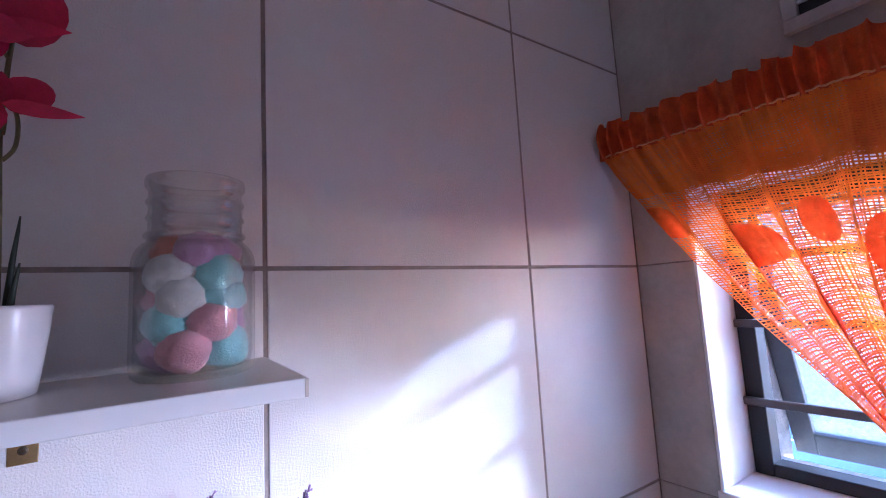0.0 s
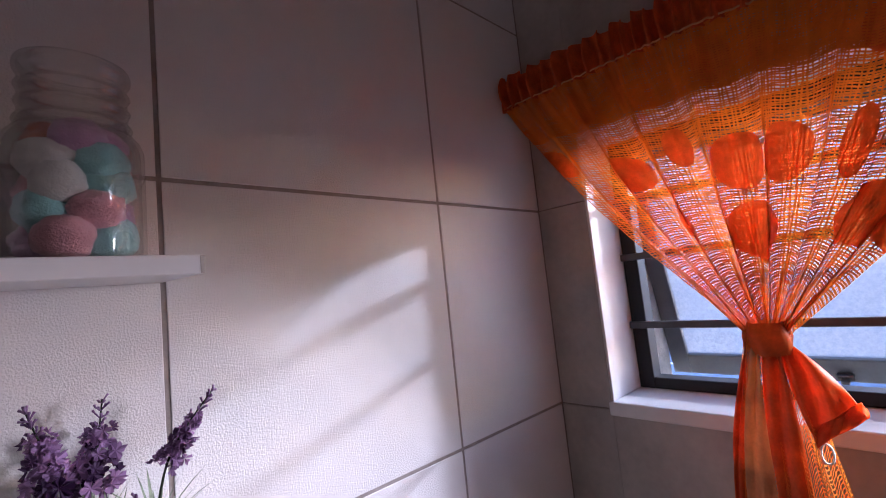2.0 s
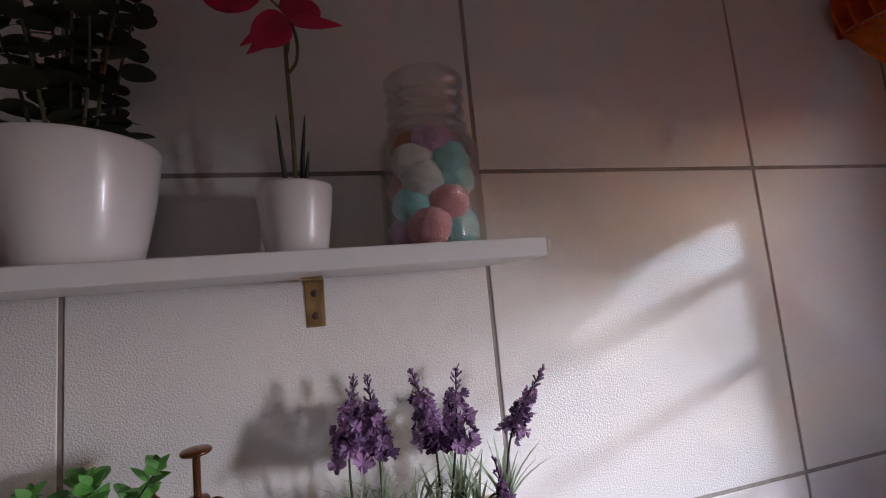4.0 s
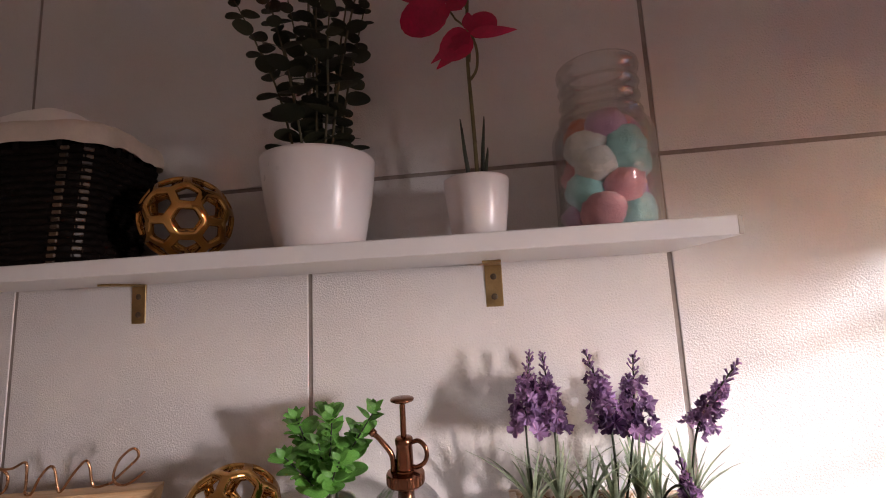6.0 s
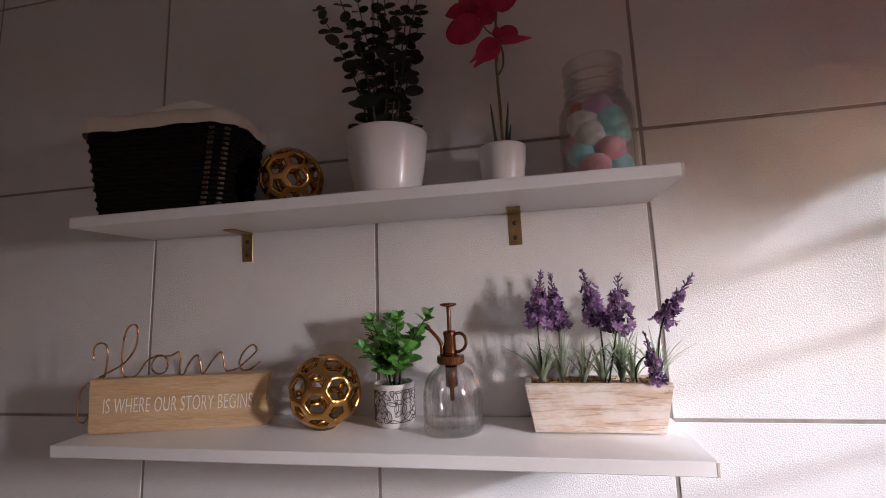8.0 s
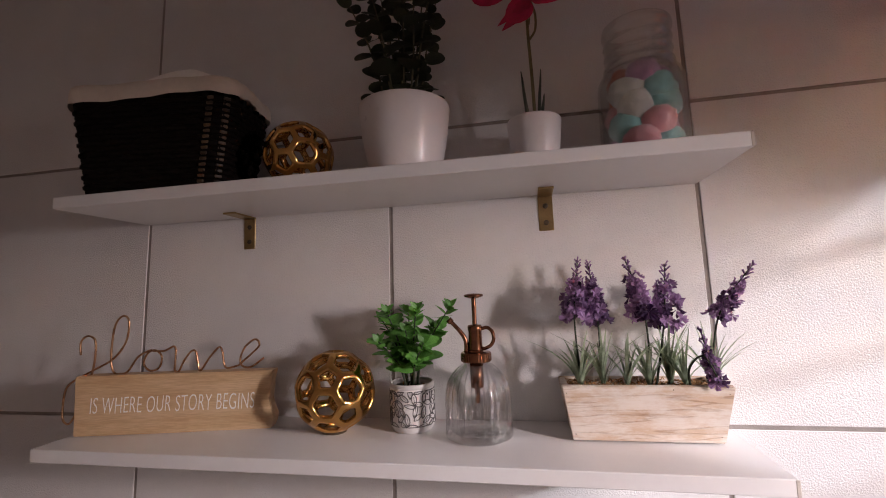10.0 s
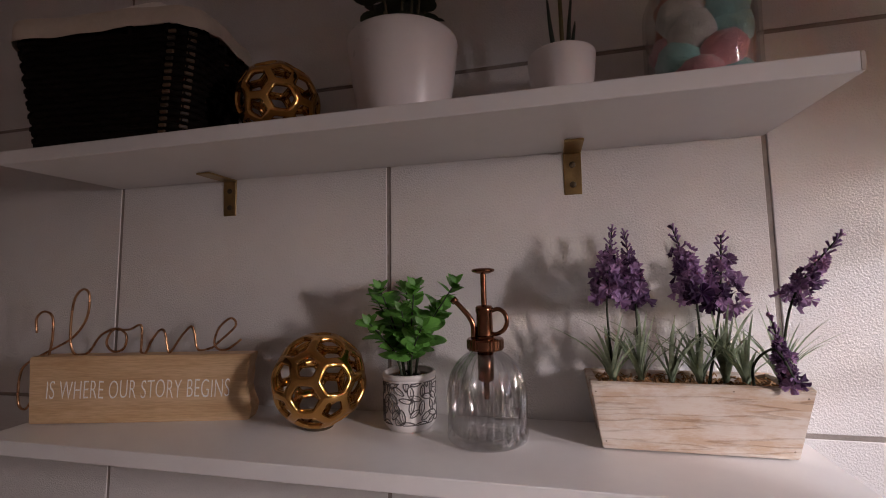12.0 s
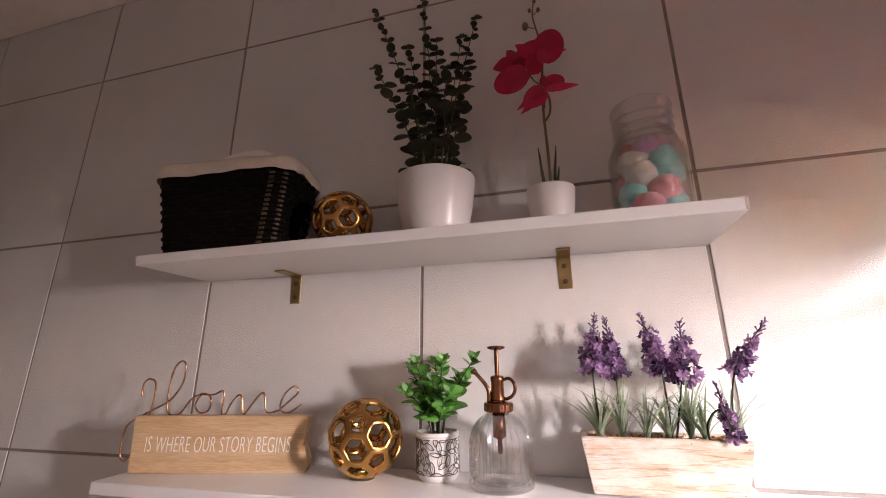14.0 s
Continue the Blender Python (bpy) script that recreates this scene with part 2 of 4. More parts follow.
wall_n = part("wall_north", boxed(LEFT - 0.12, WX + 0.32, 0.0014, 0.12, 0, CEIL), M_GROUT)
tagged(wall_n, "wall clad in large square white glazed tiles", "wall", kind="structure")
bm = bmesh.new()
for y0, y1, z0, z1 in ((BACK - 0.12, OY0, 0, CEIL), (OY1, 0.0013, 0, CEIL), (OY0, OY1, 0, OZ0), (OY0, OY1, OZ1, CEIL)):
    box(bm, WX + 0.0025, WX + 0.22, y0, y1, z0, z1)
wall_e = part("wall_east", bm, M_GROUT)
tagged(wall_e, "window wall clad in beige stone-look tiles", "wall", kind="structure")
bm = bmesh.new()
for y0, y1, z0, z1 in ((BACK - 0.12, OY0 + 0.01, 0, 2.8), (OY1 - 0.004, 0.3, 0, 2.8), (OY0, OY1, 0, OZ0 - 0.02), (OY0, OY1, OZ1 + 0.01, 2.8)):
    box(bm, WX + 0.22, WX + 0.30, y0, y1, z0, z1)
tagged(part("wall_outside", bm, M_STUCCO), "outer face of the wall in rough cream stucco", "wall", kind="structure")
tagged(part("wall_south", boxed(LEFT - 0.12, WX + 0.0024, BACK - 0.12, BACK, 0, CEIL), M_ROOM), "unseen plain painted wall closing the room", "wall", kind="structure")
# never in view; its dark colour keeps the shelves' left end dimmer
tagged(part("wall_west", boxed(LEFT - 0.12, LEFT, BACK, 0.0024, 0, CEIL), M_WEST), "unseen plain painted wall closing the room", "wall", kind="structure")
tagged(part("floor", boxed(LEFT - 0.12, WX + 0.2, BACK - 0.12, 0.12, -0.1, 0), M_FLOOR), "plain beige tiled floor", "floor", kind="structure")
tagged(part("ceiling", boxed(LEFT - 0.12, WX + 0.31, BACK - 0.12, 0.12, CEIL, CEIL + 0.1), M_CEIL), "plain pale painted ceiling", "ceiling", kind="structure")

# window reveal: jambs, head and sill as white lining
rev = part("window_reveal", box(box(boxed(WX - 0.002, WX + 0.218, OY1 - 0.006, OY1 - 0.0005, OZ0 + 0.012, OZ1 - 0.008, 0.001, 1),
           WX - 0.002, WX + 0.218, OY0 + 0.0005, OY0 + 0.006, OZ0 + 0.012, OZ1 - 0.008, 0.001, 1),
           WX - 0.002, WX + 0.218, OY0, OY1, OZ1 - 0.0075, OZ1 - 0.0005, 0.001, 1), M_PLASTER)
tagged(rev, "smooth white lining round the window opening", "window reveal", kind="structure")
sill = part("window_sill", boxed(WX - 0.006, WX + 0.24, OY0 - 0.004, OY1 + 0.004, OZ0 - 0.014, OZ0 + 0.0115, 0.003, 3), M_PLASTER)
tagged(sill, "white window sill with a thin rounded front edge", "window sill", kind="structure")

# outside: ground
tagged(part("ground", boxed(WX + 0.3, 60, -40, 40, -0.4, -0.3), M_GROUND), "paved ground outside the window", "ground", kind="structure")

# ---- window ----
win = thing("window_1", pose(0, 0, 0), "dark bronze metal window with a top-hung sash pushed open", "window", kind="structure")
Y0, Y1, Z0, Z1 = OY0 + 0.0065, OY1 - 0.0065, OZ0 + 0.012, OZ1 - 0.008
for y0, y1, z0, z1 in ((Y1 - 0.03, Y1, Z0, Z1), (Y0, Y0 + 0.072, Z0, Z1), (Y0 + 0.072, Y1 - 0.03, Z0, Z0 + 0.022), (Y0 + 0.072, Y1 - 0.03, Z1 - 0.036, Z1)):
    part("frame_bar", boxed(FX + 0.012, FX + 0.05, y0, y1, z0, z1, 0.002), M_FRAME, win)
for z in (1.343, 1.482, 1.600):
    part("guard_bar", boxed(FX, FX + 0.011, Y0, Y1, z - 0.007, z + 0.007, 0.002), M_BAR, win, "horizontal grey steel guard bar")
sash = new("sash")
sash.parent = win
sash["label"] = "top-hung sash standing open outwards"
HX, HZ, TILT = FX + 0.055, Z1 - 0.012, 16.5
sash.matrix_basis = pose(HX, 0, HZ, 0, -TILT, 0)
SY0, SY1, SH = -0.631, -0.114, 0.530
for y0, y1, z0, z1 in ((SY1 - 0.038, SY1, -SH, 0), (SY0, SY0 + 0.038, -SH, 0), (SY0 + 0.038, SY1 - 0.038, -SH, -SH + 0.046), (SY0 + 0.038, SY1 - 0.038, -0.034, 0)):
    part("sash_bar", boxed(0, 0.026, y0, y1, z0, z1, 0.002), M_SASH, sash)
pane = part("pane", boxed(0.010, 0.015, SY0 + 0.034, SY1 - 0.034, -SH + 0.042, -0.030), M_PANE, sash, "dusty frosted glass pane")
pane.visible_shadow = False
part("stay", box(boxed(-0.012, 0.0, -0.43, -0.405, -SH + 0.008, -SH + 0.020, 0.002), -0.03, -0.01, -0.424, -0.411, -SH + 0.010, -SH + 0.016, 0.002), M_BAR, sash, "small metal window stay")

# ---- shelves ----
def shelf(z, lean, name_label):
    s = thing("wall_shelf", pose(0, 0, z, lean), name_label, "shelf", "white wall shelves")
    part("board", boxed(-0.802, 0.0, -0.146, -0.0005, -0.015, 0.0, 0.0008, 1), M_SHELF, s)
    part("edge_wear", boxed(-0.0030, 0.0004, -0.1463, -0.1445, -0.0146, -0.0006, 0.0004, 1), M_EDGE, s, "chipped corner of the edge band")
    for x in (-0.186, -0.622):
        bm = boxed(x - 0.0095, x + 0.0095, -0.0024, -0.0001, -0.063, -0.0155, 0.0006, 1)
        box(bm, x - 0.0095, x + 0.0095, -0.050, -0.0001, -0.0176, -0.0152, 0.0006, 1)
        b = part("bracket", bm, M_BRASS, s, "antique brass angle bracket")
        for zz in (-0.030, -0.052):
            bm = bmesh.new()
            lathe(bm, [(0.0036, 0), (0.0034, 0.0008), (0.0020, 0.0014), (0.0002, 0.0016)], 12)
            bmesh.ops.rotate(bm, matrix=Matrix.Rotation(radians(90), 3, "X"), verts=bm.verts)
            box(bm, -0.0024, 0.0024, -0.0019, -0.0012, -0.0004, 0.0004)
            box(bm, -0.0004, 0.0004, -0.0019, -0.0012, -0.0024, 0.0024)
            bmesh.ops.translate(bm, vec=(x, -0.0023, zz), verts=bm.verts)
            part("screw", bm, M_SCREW, b)
    return s


UP, LOW = 1.9, 3.0     # how far the boards droop to the front, degrees


def us(y):
    return 1.5062 + y * math.tan(radians(UP))


def ls(y):
    return 1.2032 + y * math.tan(radians(LOW))


shelf(us(0), UP, "white laminate wall shelf on brass brackets, upper of two")
shelf(ls(0), LOW, "white laminate wall shelf on brass brackets, lower of two")

# ---- more materials ----
M_NET = pbr("orange_net", (0.97, 0.26, 0.024), 0.6, var=0.15, scale=30, thin=0.5)
M_HEAD = pbr("orange_heading", (0.82, 0.15, 0.03), 0.55, var=0.25, scale=40, bump=0.4, bscale=600, thin=0.55)
M_DOT = pbr("red_orange_dot", (0.88, 0.19, 0.035), 0.65, var=0.18, scale=60, bump=0.3, bscale=700, thin=0.68)
M_TIE = pbr("orange_ribbon", (0.80, 0.15, 0.015), 0.5, var=0.2, scale=30, bump=0.2, bscale=500, thin=0.45)
M_PALE = pbr("pale_orange_cloth", (0.82, 0.42, 0.18), 0.6, var=0.15, scale=25, bump=0.3, bscale=500, thin=0.5)
M_RING = pbr("clear_ring", (0.7, 0.68, 0.66), 0.25, var=0.05)
M_WICKER = pbr("dark_wicker", (0.006, 0.0028, 0.002), 0.75, var=0.35, scale=50, bump=0.5, bscale=300, rand=0.3, spec=0.12)
M_WRAP = pbr("brown_cane", (0.11, 0.062, 0.034), 0.4, var=0.3, scale=90, rand=0.85)
M_LINER = pbr("cream_liner", (0.56, 0.46, 0.38), 0.9, var=0.10, scale=20, bump=0.5, bscale=900, depth=0.0008, sheen=0.2)
M_CLOTH = pbr("white_cloth", (0.78, 0.74, 0.70), 0.9, var=0.05, scale=20, bump=0.5, bscale=700, depth=0.0008, sheen=0.2)
M_GOLD = pbr("gold_glaze", (0.60, 0.33, 0.11), 0.11, 1.0, var=0.10, scale=30, bump=0.05, bscale=120)
M_POT = pbr("white_ceramic", (0.78, 0.72, 0.71), 0.30, var=0.03, scale=15, coat=0.3)
M_SOIL = pbr("dark_soil", (0.035, 0.025, 0.018), 0.95, var=0.4, scale=90, bump=1.0, bscale=300, depth=0.003)
M_EUC = pbr("eucalyptus_leaf", (0.070, 0.078, 0.045), 0.6, var=0.3, scale=40, bump=0.2, bscale=300, rand=0.45, thin=0.15)
M_STEM = pbr("brown_green_stem", (0.10, 0.085, 0.045), 0.6, var=0.25, scale=80)
M_ORCHID = pbr("magenta_petal", (0.62, 0.012, 0.075), 0.5, var=0.22, scale=45, bump=0.3, bscale=250, rand=0.25, thin=0.25)
M_OSTEM = pbr("orchid_stem", (0.16, 0.13, 0.05), 0.5, var=0.3, scale=60)
M_OLEAF = pbr("dark_spear", (0.030, 0.042, 0.025), 0.5, var=0.3, scale=60)
M_JAR = clear_glass("jar_glass", 0.6, (0.975, 0.985, 0.98), 0.05, 0.05, 1.9)
M_NECK = clear_glass("neck_glass", 0.75, (0.97, 0.98, 0.975), 0.04, 0.04, 1.2)
M_BOTTLE = clear_glass("bottle_glass", 0.8, (0.992, 0.995, 0.995), 0.04, 0.0, 1.0)
M_COPPER = pbr("dark_copper", (0.27, 0.115, 0.065), 0.22, 1.0, var=0.15, scale=60, bump=0.05, bscale=300)
M_WIRE = pbr("copper_wire", (0.50, 0.27, 0.15), 0.28, 1.0, var=0.12, scale=80)
M_PINE = wood("pine_block", (0.66, 0.45, 0.27), (0.53, 0.325, 0.17), 0.5, axis=0, scale=7)
M_WHITE = pbr("white_paint", (0.85, 0.83, 0.80), 0.6, var=0.08, scale=200)
M_PLANTER = washed_board("washed_board")
M_NAIL = pbr("nail", (0.22, 0.16, 0.11), 0.5, 0.8)
M_SHRED = pbr("wood_shreds", (0.38, 0.19, 0.075), 0.8, var=0.5, scale=120)
M_GREEN = pbr("green_leaf", (0.17, 0.52, 0.11), 0.24, var=0.3, scale=50, bump=0.25, bscale=200, rand=0.5, thin=0.3)
M_GSTEM = pbr("dark_green_stem", (0.030, 0.045, 0.022), 0.6, var=0.3, scale=80)
M_GPOT = pbr("matt_white_pot", (0.74, 0.70, 0.68), 0.5, var=0.05, scale=30, bump=0.2, bscale=300)
M_INK = pbr("grey_outline", (0.10, 0.085, 0.085), 0.6, var=0.2, scale=100)
M_BLADE = pbr("sage_blade", (0.32, 0.40, 0.27), 0.6, var=0.35, scale=60, thin=0.3)


def tinted(name, a, b, thin=0.3, by_object=False):
    """Petals whose colour varies from piece to piece."""
    m, t, p, out = nodes_of(name)
    if by_object:
        pick = t.nodes.new("ShaderNodeObjectInfo").outputs["Random"]
    else:
        pick = t.nodes.new("ShaderNodeNewGeometry").outputs["Random Per Island"]
    c = ramp(t, pick, a, b, 0.0, 1.0)
    c = blend(t, 1.0, c, ramp(t, noise_at(t, coords(t), 150, 3), (0.7, 0.7, 0.75), (1, 1, 1)), "MULTIPLY")
    t.links.new(c, p.inputs["Base Color"])
    p.inputs["Roughness"].default_value = 0.65
    tr, mx = t.nodes.new("ShaderNodeBsdfTranslucent"), t.nodes.new("ShaderNodeMixShader")
    t.links.new(c, tr.inputs[0])
    mx.inputs[0].default_value = thin
    t.links.new(p.outputs[0], mx.inputs[1])
    t.links.new(tr.outputs[0], mx.inputs[2])
    t.links.new(mx.outputs[0], out.inputs[0])
    return m


M_LAV = tinted("lavender_floret", (0.046, 0.011, 0.064), (0.54, 0.31, 0.55), by_object=True)
M_LAVTIP = tinted("lilac_bud", (0.22, 0.10, 0.26), (0.42, 0.26, 0.44))


def fuzz(name, color):
    return pbr(name, color, 0.95, var=0.12, scale=60, bump=0.8, bscale=500, depth=0.002, sheen=0.6)


# ---- neighbour's fence outside ----
fence = thing("board_fence", pose(2.3, 0, -0.3), "shaded blue-painted fence of horizontal boards outside the window", "fence")
for k in range(13):
    part("board", boxed(0, 0.025, -6, 6, k * 0.115, k * 0.115 + 0.105, 0.004, 1), M_FAR, fence)
for y in (-4.5, -2.7, -0.9, 0.9, 2.7, 4.5):
    part("post", boxed(0.0255, 0.09, y - 0.04, y + 0.04, 0, 1.52, 0.004, 1), M_FAR, fence)

# ---- air vent above the window ----
vent = thing("air_vent", pose(WX - 0.0005, -0.285, 1.922), "grey plastic louvred air vent set in the tiles", "air vent")
VW, VH = 0.25, 0.17
part("backing", boxed(-0.004, 0.0, -VW + 0.006, -0.006, 0.006, VH - 0.006), M_DARK, vent)
for y0, y1, z0, z1 in ((-VW, 0, 0, 0.020), (-VW, 0, VH - 0.020, VH), (-0.020, 0, 0.020, VH - 0.020), (-VW, -VW + 0.020, 0.020, VH - 0.020)):
    part("frame_bar", boxed(-0.014, 0.0, y0, y1, z0, z1, 0.002), M_VENT, vent)
for i in (1, 2, 3):
    y = -0.020 - i * (VW - 0.04) / 4
    part("divider", boxed(-0.0135, -0.004, y - 0.004, y + 0.004, 0.020, VH - 0.020, 0.001, 1), M_VENT, vent)
for i in range(1, 6):
    z = 0.020 + i * (VH - 0.04) / 6
    bm = boxed(-0.0125, -0.0042, -VW + 0.02, -0.02, -0.003, 0.003, 0.001, 1)
    bmesh.ops.rotate(bm, matrix=Matrix.Rotation(radians(-25), 3, "Y"), verts=bm.verts, cent=(-0.008, 0, 0))
    bmesh.ops.translate(bm, vec=(0, 0, z), verts=bm.verts)
    part("slat", bm, M_VENT, vent)

# ---- curtain ----
curtain = thing("net_curtain", pose(0, 0, 0), "orange open-weave net curtain with dots, gathered and tied in the middle", "curtain")
CX = 0.612


def hem_z(u):
    return 1.804 - 0.010 * u - 0.060 * max(0.0, u - 0.45) ** 1.6 / 0.55 ** 1.6


def cloth(u, v):
    """The hanging net: u along the rod, v from the heading down to the knot."""
    top = Vector((CX, -0.008 - 0.735 * u, hem_z(u)))
    knot = Vector((CX - 0.012, -0.364 - 0.044 * u, 1.357))
    p = top.lerp(knot, v)
    s = math.sin(math.pi * v)
    p.y += -(u - 0.5) * 0.045 * s
    ph = 2 * math.pi * (8.5 * u + 0.22 * math.sin(7 * u))
    p.x += (0.003 + 0.014 * s + 0.007 * v) * math.sin(ph) + 0.010 * s
    p.y += 0.006 * s * math.cos(ph * 1.0)
    p.x += 0.0025 * math.sin(2 * math.pi * 31 * u) * (1 - v) ** 2
    p.z += 0.006 * v * math.sin(ph + 0.6) - 0.012 * s * (1 - abs(2 * u - 1))
    return p


def tail(u, v):
    """The gathered end below the knot."""
    y = -0.384 - (u - 0.5) * (0.045 + 0.125 * v ** 0.8)
    ph = 2 * math.pi * 5.5 * u
    return Vector((CX - 0.018 + (0.008 + 0.016 * v) * math.sin(ph), y, 1.350 - 0.36 * v + 0.006 * math.sin(ph * 2)))


def net(f, nu, nv, su, sv, width):
    """Ribbons of thread both ways over the surface f."""
    vs, fs = [], []

    def strand(pts, sides):
        b = len(vs)
        for p, s in zip(pts, sides):
            vs.append(p + s * width)
            vs.append(p - s * width)
        for k in range(len(pts) - 1):
            fs.append((b + 2 * k, b + 2 * k + 1, b + 2 * k + 3, b + 2 * k + 2))

    e = 0.002
    for i in range(nu + 1):
        u = i / nu
        uj = [min(1, max(0, u + 0.0012 * math.sin(k * 0.7 + i * 2.1))) for k in range(sv + 1)]
        pts = [f(uj[k], k / sv) for k in range(sv + 1)]
        sides = [(f(min(1, uj[k] + e), k / sv) - f(max(0, uj[k] - e), k / sv)).normalized() for k in range(sv + 1)]
        strand(pts, sides)
    for j in range(nv + 1):
        v = j / nv
        vj = [min(1, max(0, v + 0.0016 * math.sin(k * 0.45 + j * 1.7))) for k in range(su + 1)]
        pts = [f(k / su, vj[k]) for k in range(su + 1)]
        sides = [(f(k / su, min(1, vj[k] + e)) - f(k / su, max(0, vj[k] - e))).normalized() for k in range(su + 1)]
        strand(pts, sides)
    me = bpy.data.meshes.new("net")
    me.from_pydata(vs, [], fs)
    me.materials.append(M_NET)
    return me


ob = new("net", net(cloth, 140, 124, 170, 48, 0.00122))
ob.parent = curtain
hem = new("hem_layer", net(lambda u, v: cloth(u, 0.20 * v) + Vector((-0.0035 + 0.001 * math.sin(90 * u), 0.0011, 0.001)), 150, 26, 170, 12, 0.00115))
hem.parent = curtain
hem["label"] = "doubled band of net below the heading"
ob = new("tail_net", net(tail, 48, 70, 80, 40, 0.0009))
ob.parent = curtain


def patch(f, u0, v0, ru, rv, off, n=10, round_=True):
    """A piece of cloth lying on the surface f: an oval, or a four-sided panel."""
    bm = bmesh.new()
    grid = []
    for i in range(n + 1):
        row = []
        for j in range(n + 1):
            a, b = 2 * i / n - 1, 2 * j / n - 1
            if round_:
                a, b = a * math.sqrt(1 - b * b / 2), b * math.sqrt(1 - a * a / 2)
            p = f(min(1, max(0, u0 + a * ru)), min(1, max(0, v0 + b * rv)))
            row.append(bm.verts.new(p + Vector((off, 0, 0))))
        grid.append(row)
    for i in range(n):
        for j in range(n):
            bm.faces.new((grid[i][j], grid[i + 1][j], grid[i + 1][j + 1], grid[i][j + 1]))
    return bm


# dots as y, z of their middle and half width, half height
for y, z, hw, hh in ((-0.175, 1.745, 0.020, 0.034), (-0.238, 1.757, 0.013, 0.030), (-0.238, 1.612, 0.030, 0.032), (-0.387, 1.602, 0.026, 0.042),
                     (-0.440, 1.602, 0.022, 0.040), (-0.312, 1.515, 0.013, 0.040), (-0.395, 1.500, 0.026, 0.044), (-0.506, 1.600, 0.010, 0.045),
                     (-0.500, 1.508, 0.030, 0.040), (-0.540, 1.498, 0.026, 0.036), (-0.628, 1.640, 0.032, 0.040), (-0.375, 1.752, 0.024, 0.034), (-0.432, 1.748, 0.013, 0.030),
                     (-0.112, 1.660, 0.020, 0.030), (-0.312, 1.640, 0.014, 0.032), (-0.560, 1.735, 0.026, 0.034)):
    v0 = (1.80 - z) / 0.445
    half = 0.5 * (0.735 * (1 - v0) + 0.044 * v0 + 0.045 * math.sin(math.pi * v0))
    mid = -0.3815 * (1 - v0) - 0.386 * v0
    u0 = 0.5 - (y - mid) / (2 * half)
    part("dot", patch(cloth, u0, v0, hw / (2 * half), hh / 0.445, -0.0016), M_DOT, curtain, smooth=True)

# pleated heading with a frilled top
bm = bmesh.new()
nu, rows_ = 420, (0.0, 0.010, 0.022, 0.034, 0.046, 0.058, 0.066)
grid = []
for i in range(nu + 1):
    u = i / nu
    k = 2 * math.pi * (32 * u + 0.5 * math.sin(17 * u))
    fold = math.sin(k)
    row = []
    for h in rows_:
        q = h / 0.066
        amp = (0.0080 + 0.0165 * math.sin(math.pi * min(1, q * 0.9))) * (0.75 + 0.4 * math.sin(u * 57) * math.sin(u * 23 + 1))
        row.append(bm.verts.new((CX - 0.004 + amp * fold + 0.0016 * math.sin(k * 2.3 + 4 * q), -0.001 - 0.755 * u + 0.0035 * math.cos(k) * q,
                                 hem_z(u) - 0.004 + h + (0.005 * math.sin(k * 0.5 + 1) + 0.006 * math.sin(u * 140) + 0.003 * math.sin(k)) * max(0, q - 0.5))))
    grid.append(row)
for i in range(nu):
    for j in range(len(rows_) - 1):
        bm.faces.new((grid[i][j], grid[i + 1][j], grid[i + 1][j + 1], grid[i][j + 1]))
part("heading", bm, M_HEAD, curtain, "gathered orange heading with a frilled top edge", True)
bm = bmesh.new()
tube(bm, [(CX - 0.010 + 0.002 * math.sin(i * 1.9), -0.010 - 0.747 * i / 120, hem_z(i / 120) + 0.001 * math.sin(i * 2.7)) for i in range(121)], 0.0016, 5)
part("stitched_seam", bm, M_PALE, curtain)
bm = bmesh.new()
tube(bm, [(CX + 0.027, -0.001 - 0.775 * i / 30, hem_z(i / 30) + 0.032) for i in range(31)], 0.0045, 8)
part("rod", bm, M_BAR, curtain, "thin tension rod inside the heading")

# knot, ribbon ends and folded tail
bm = bmesh.new()
lathe(bm, [(0.021, -0.022), (0.026, -0.012), (0.0265, 0.0), (0.025, 0.011), (0.020, 0.020)], 28, lambda a, z: 1 + 0.10 * math.sin(5 * a + 60 * z))
bmesh.ops.scale(bm, vec=(0.85, 1.0, 1.0), verts=bm.verts)
bmesh.ops.translate(bm, vec=(CX - 0.014, -0.386, 1.350), verts=bm.verts)
part("tie_band", bm, M_TIE, curtain, "orange cloth band knotted round the net", True)


def flap(pts_a, pts_b, mat_, name, lab="", n=14):
    """A soft strip of cloth between two edge lines."""
    a, b = spline(pts_a, n // 2), spline(pts_b, n // 2)
    bm = bmesh.new()
    rows = []
    for i, (p, q) in enumerate(zip(a, b)):
        rows.append([bm.verts.new(p.lerp(q, j / 8) + Vector((0.004 * math.sin(j * 1.3 + i * 0.35), 0, 0))) for j in range(9)])
    for r, s in zip(rows, rows[1:]):
        for j in range(8):
            bm.faces.new((r[j], r[j + 1], s[j + 1], s[j]))
    ob = part(name, bm, mat_, curtain, lab, True)
    so = ob.modifiers.new("thick", "SOLIDIFY")
    so.thickness = 0.0012
    return ob


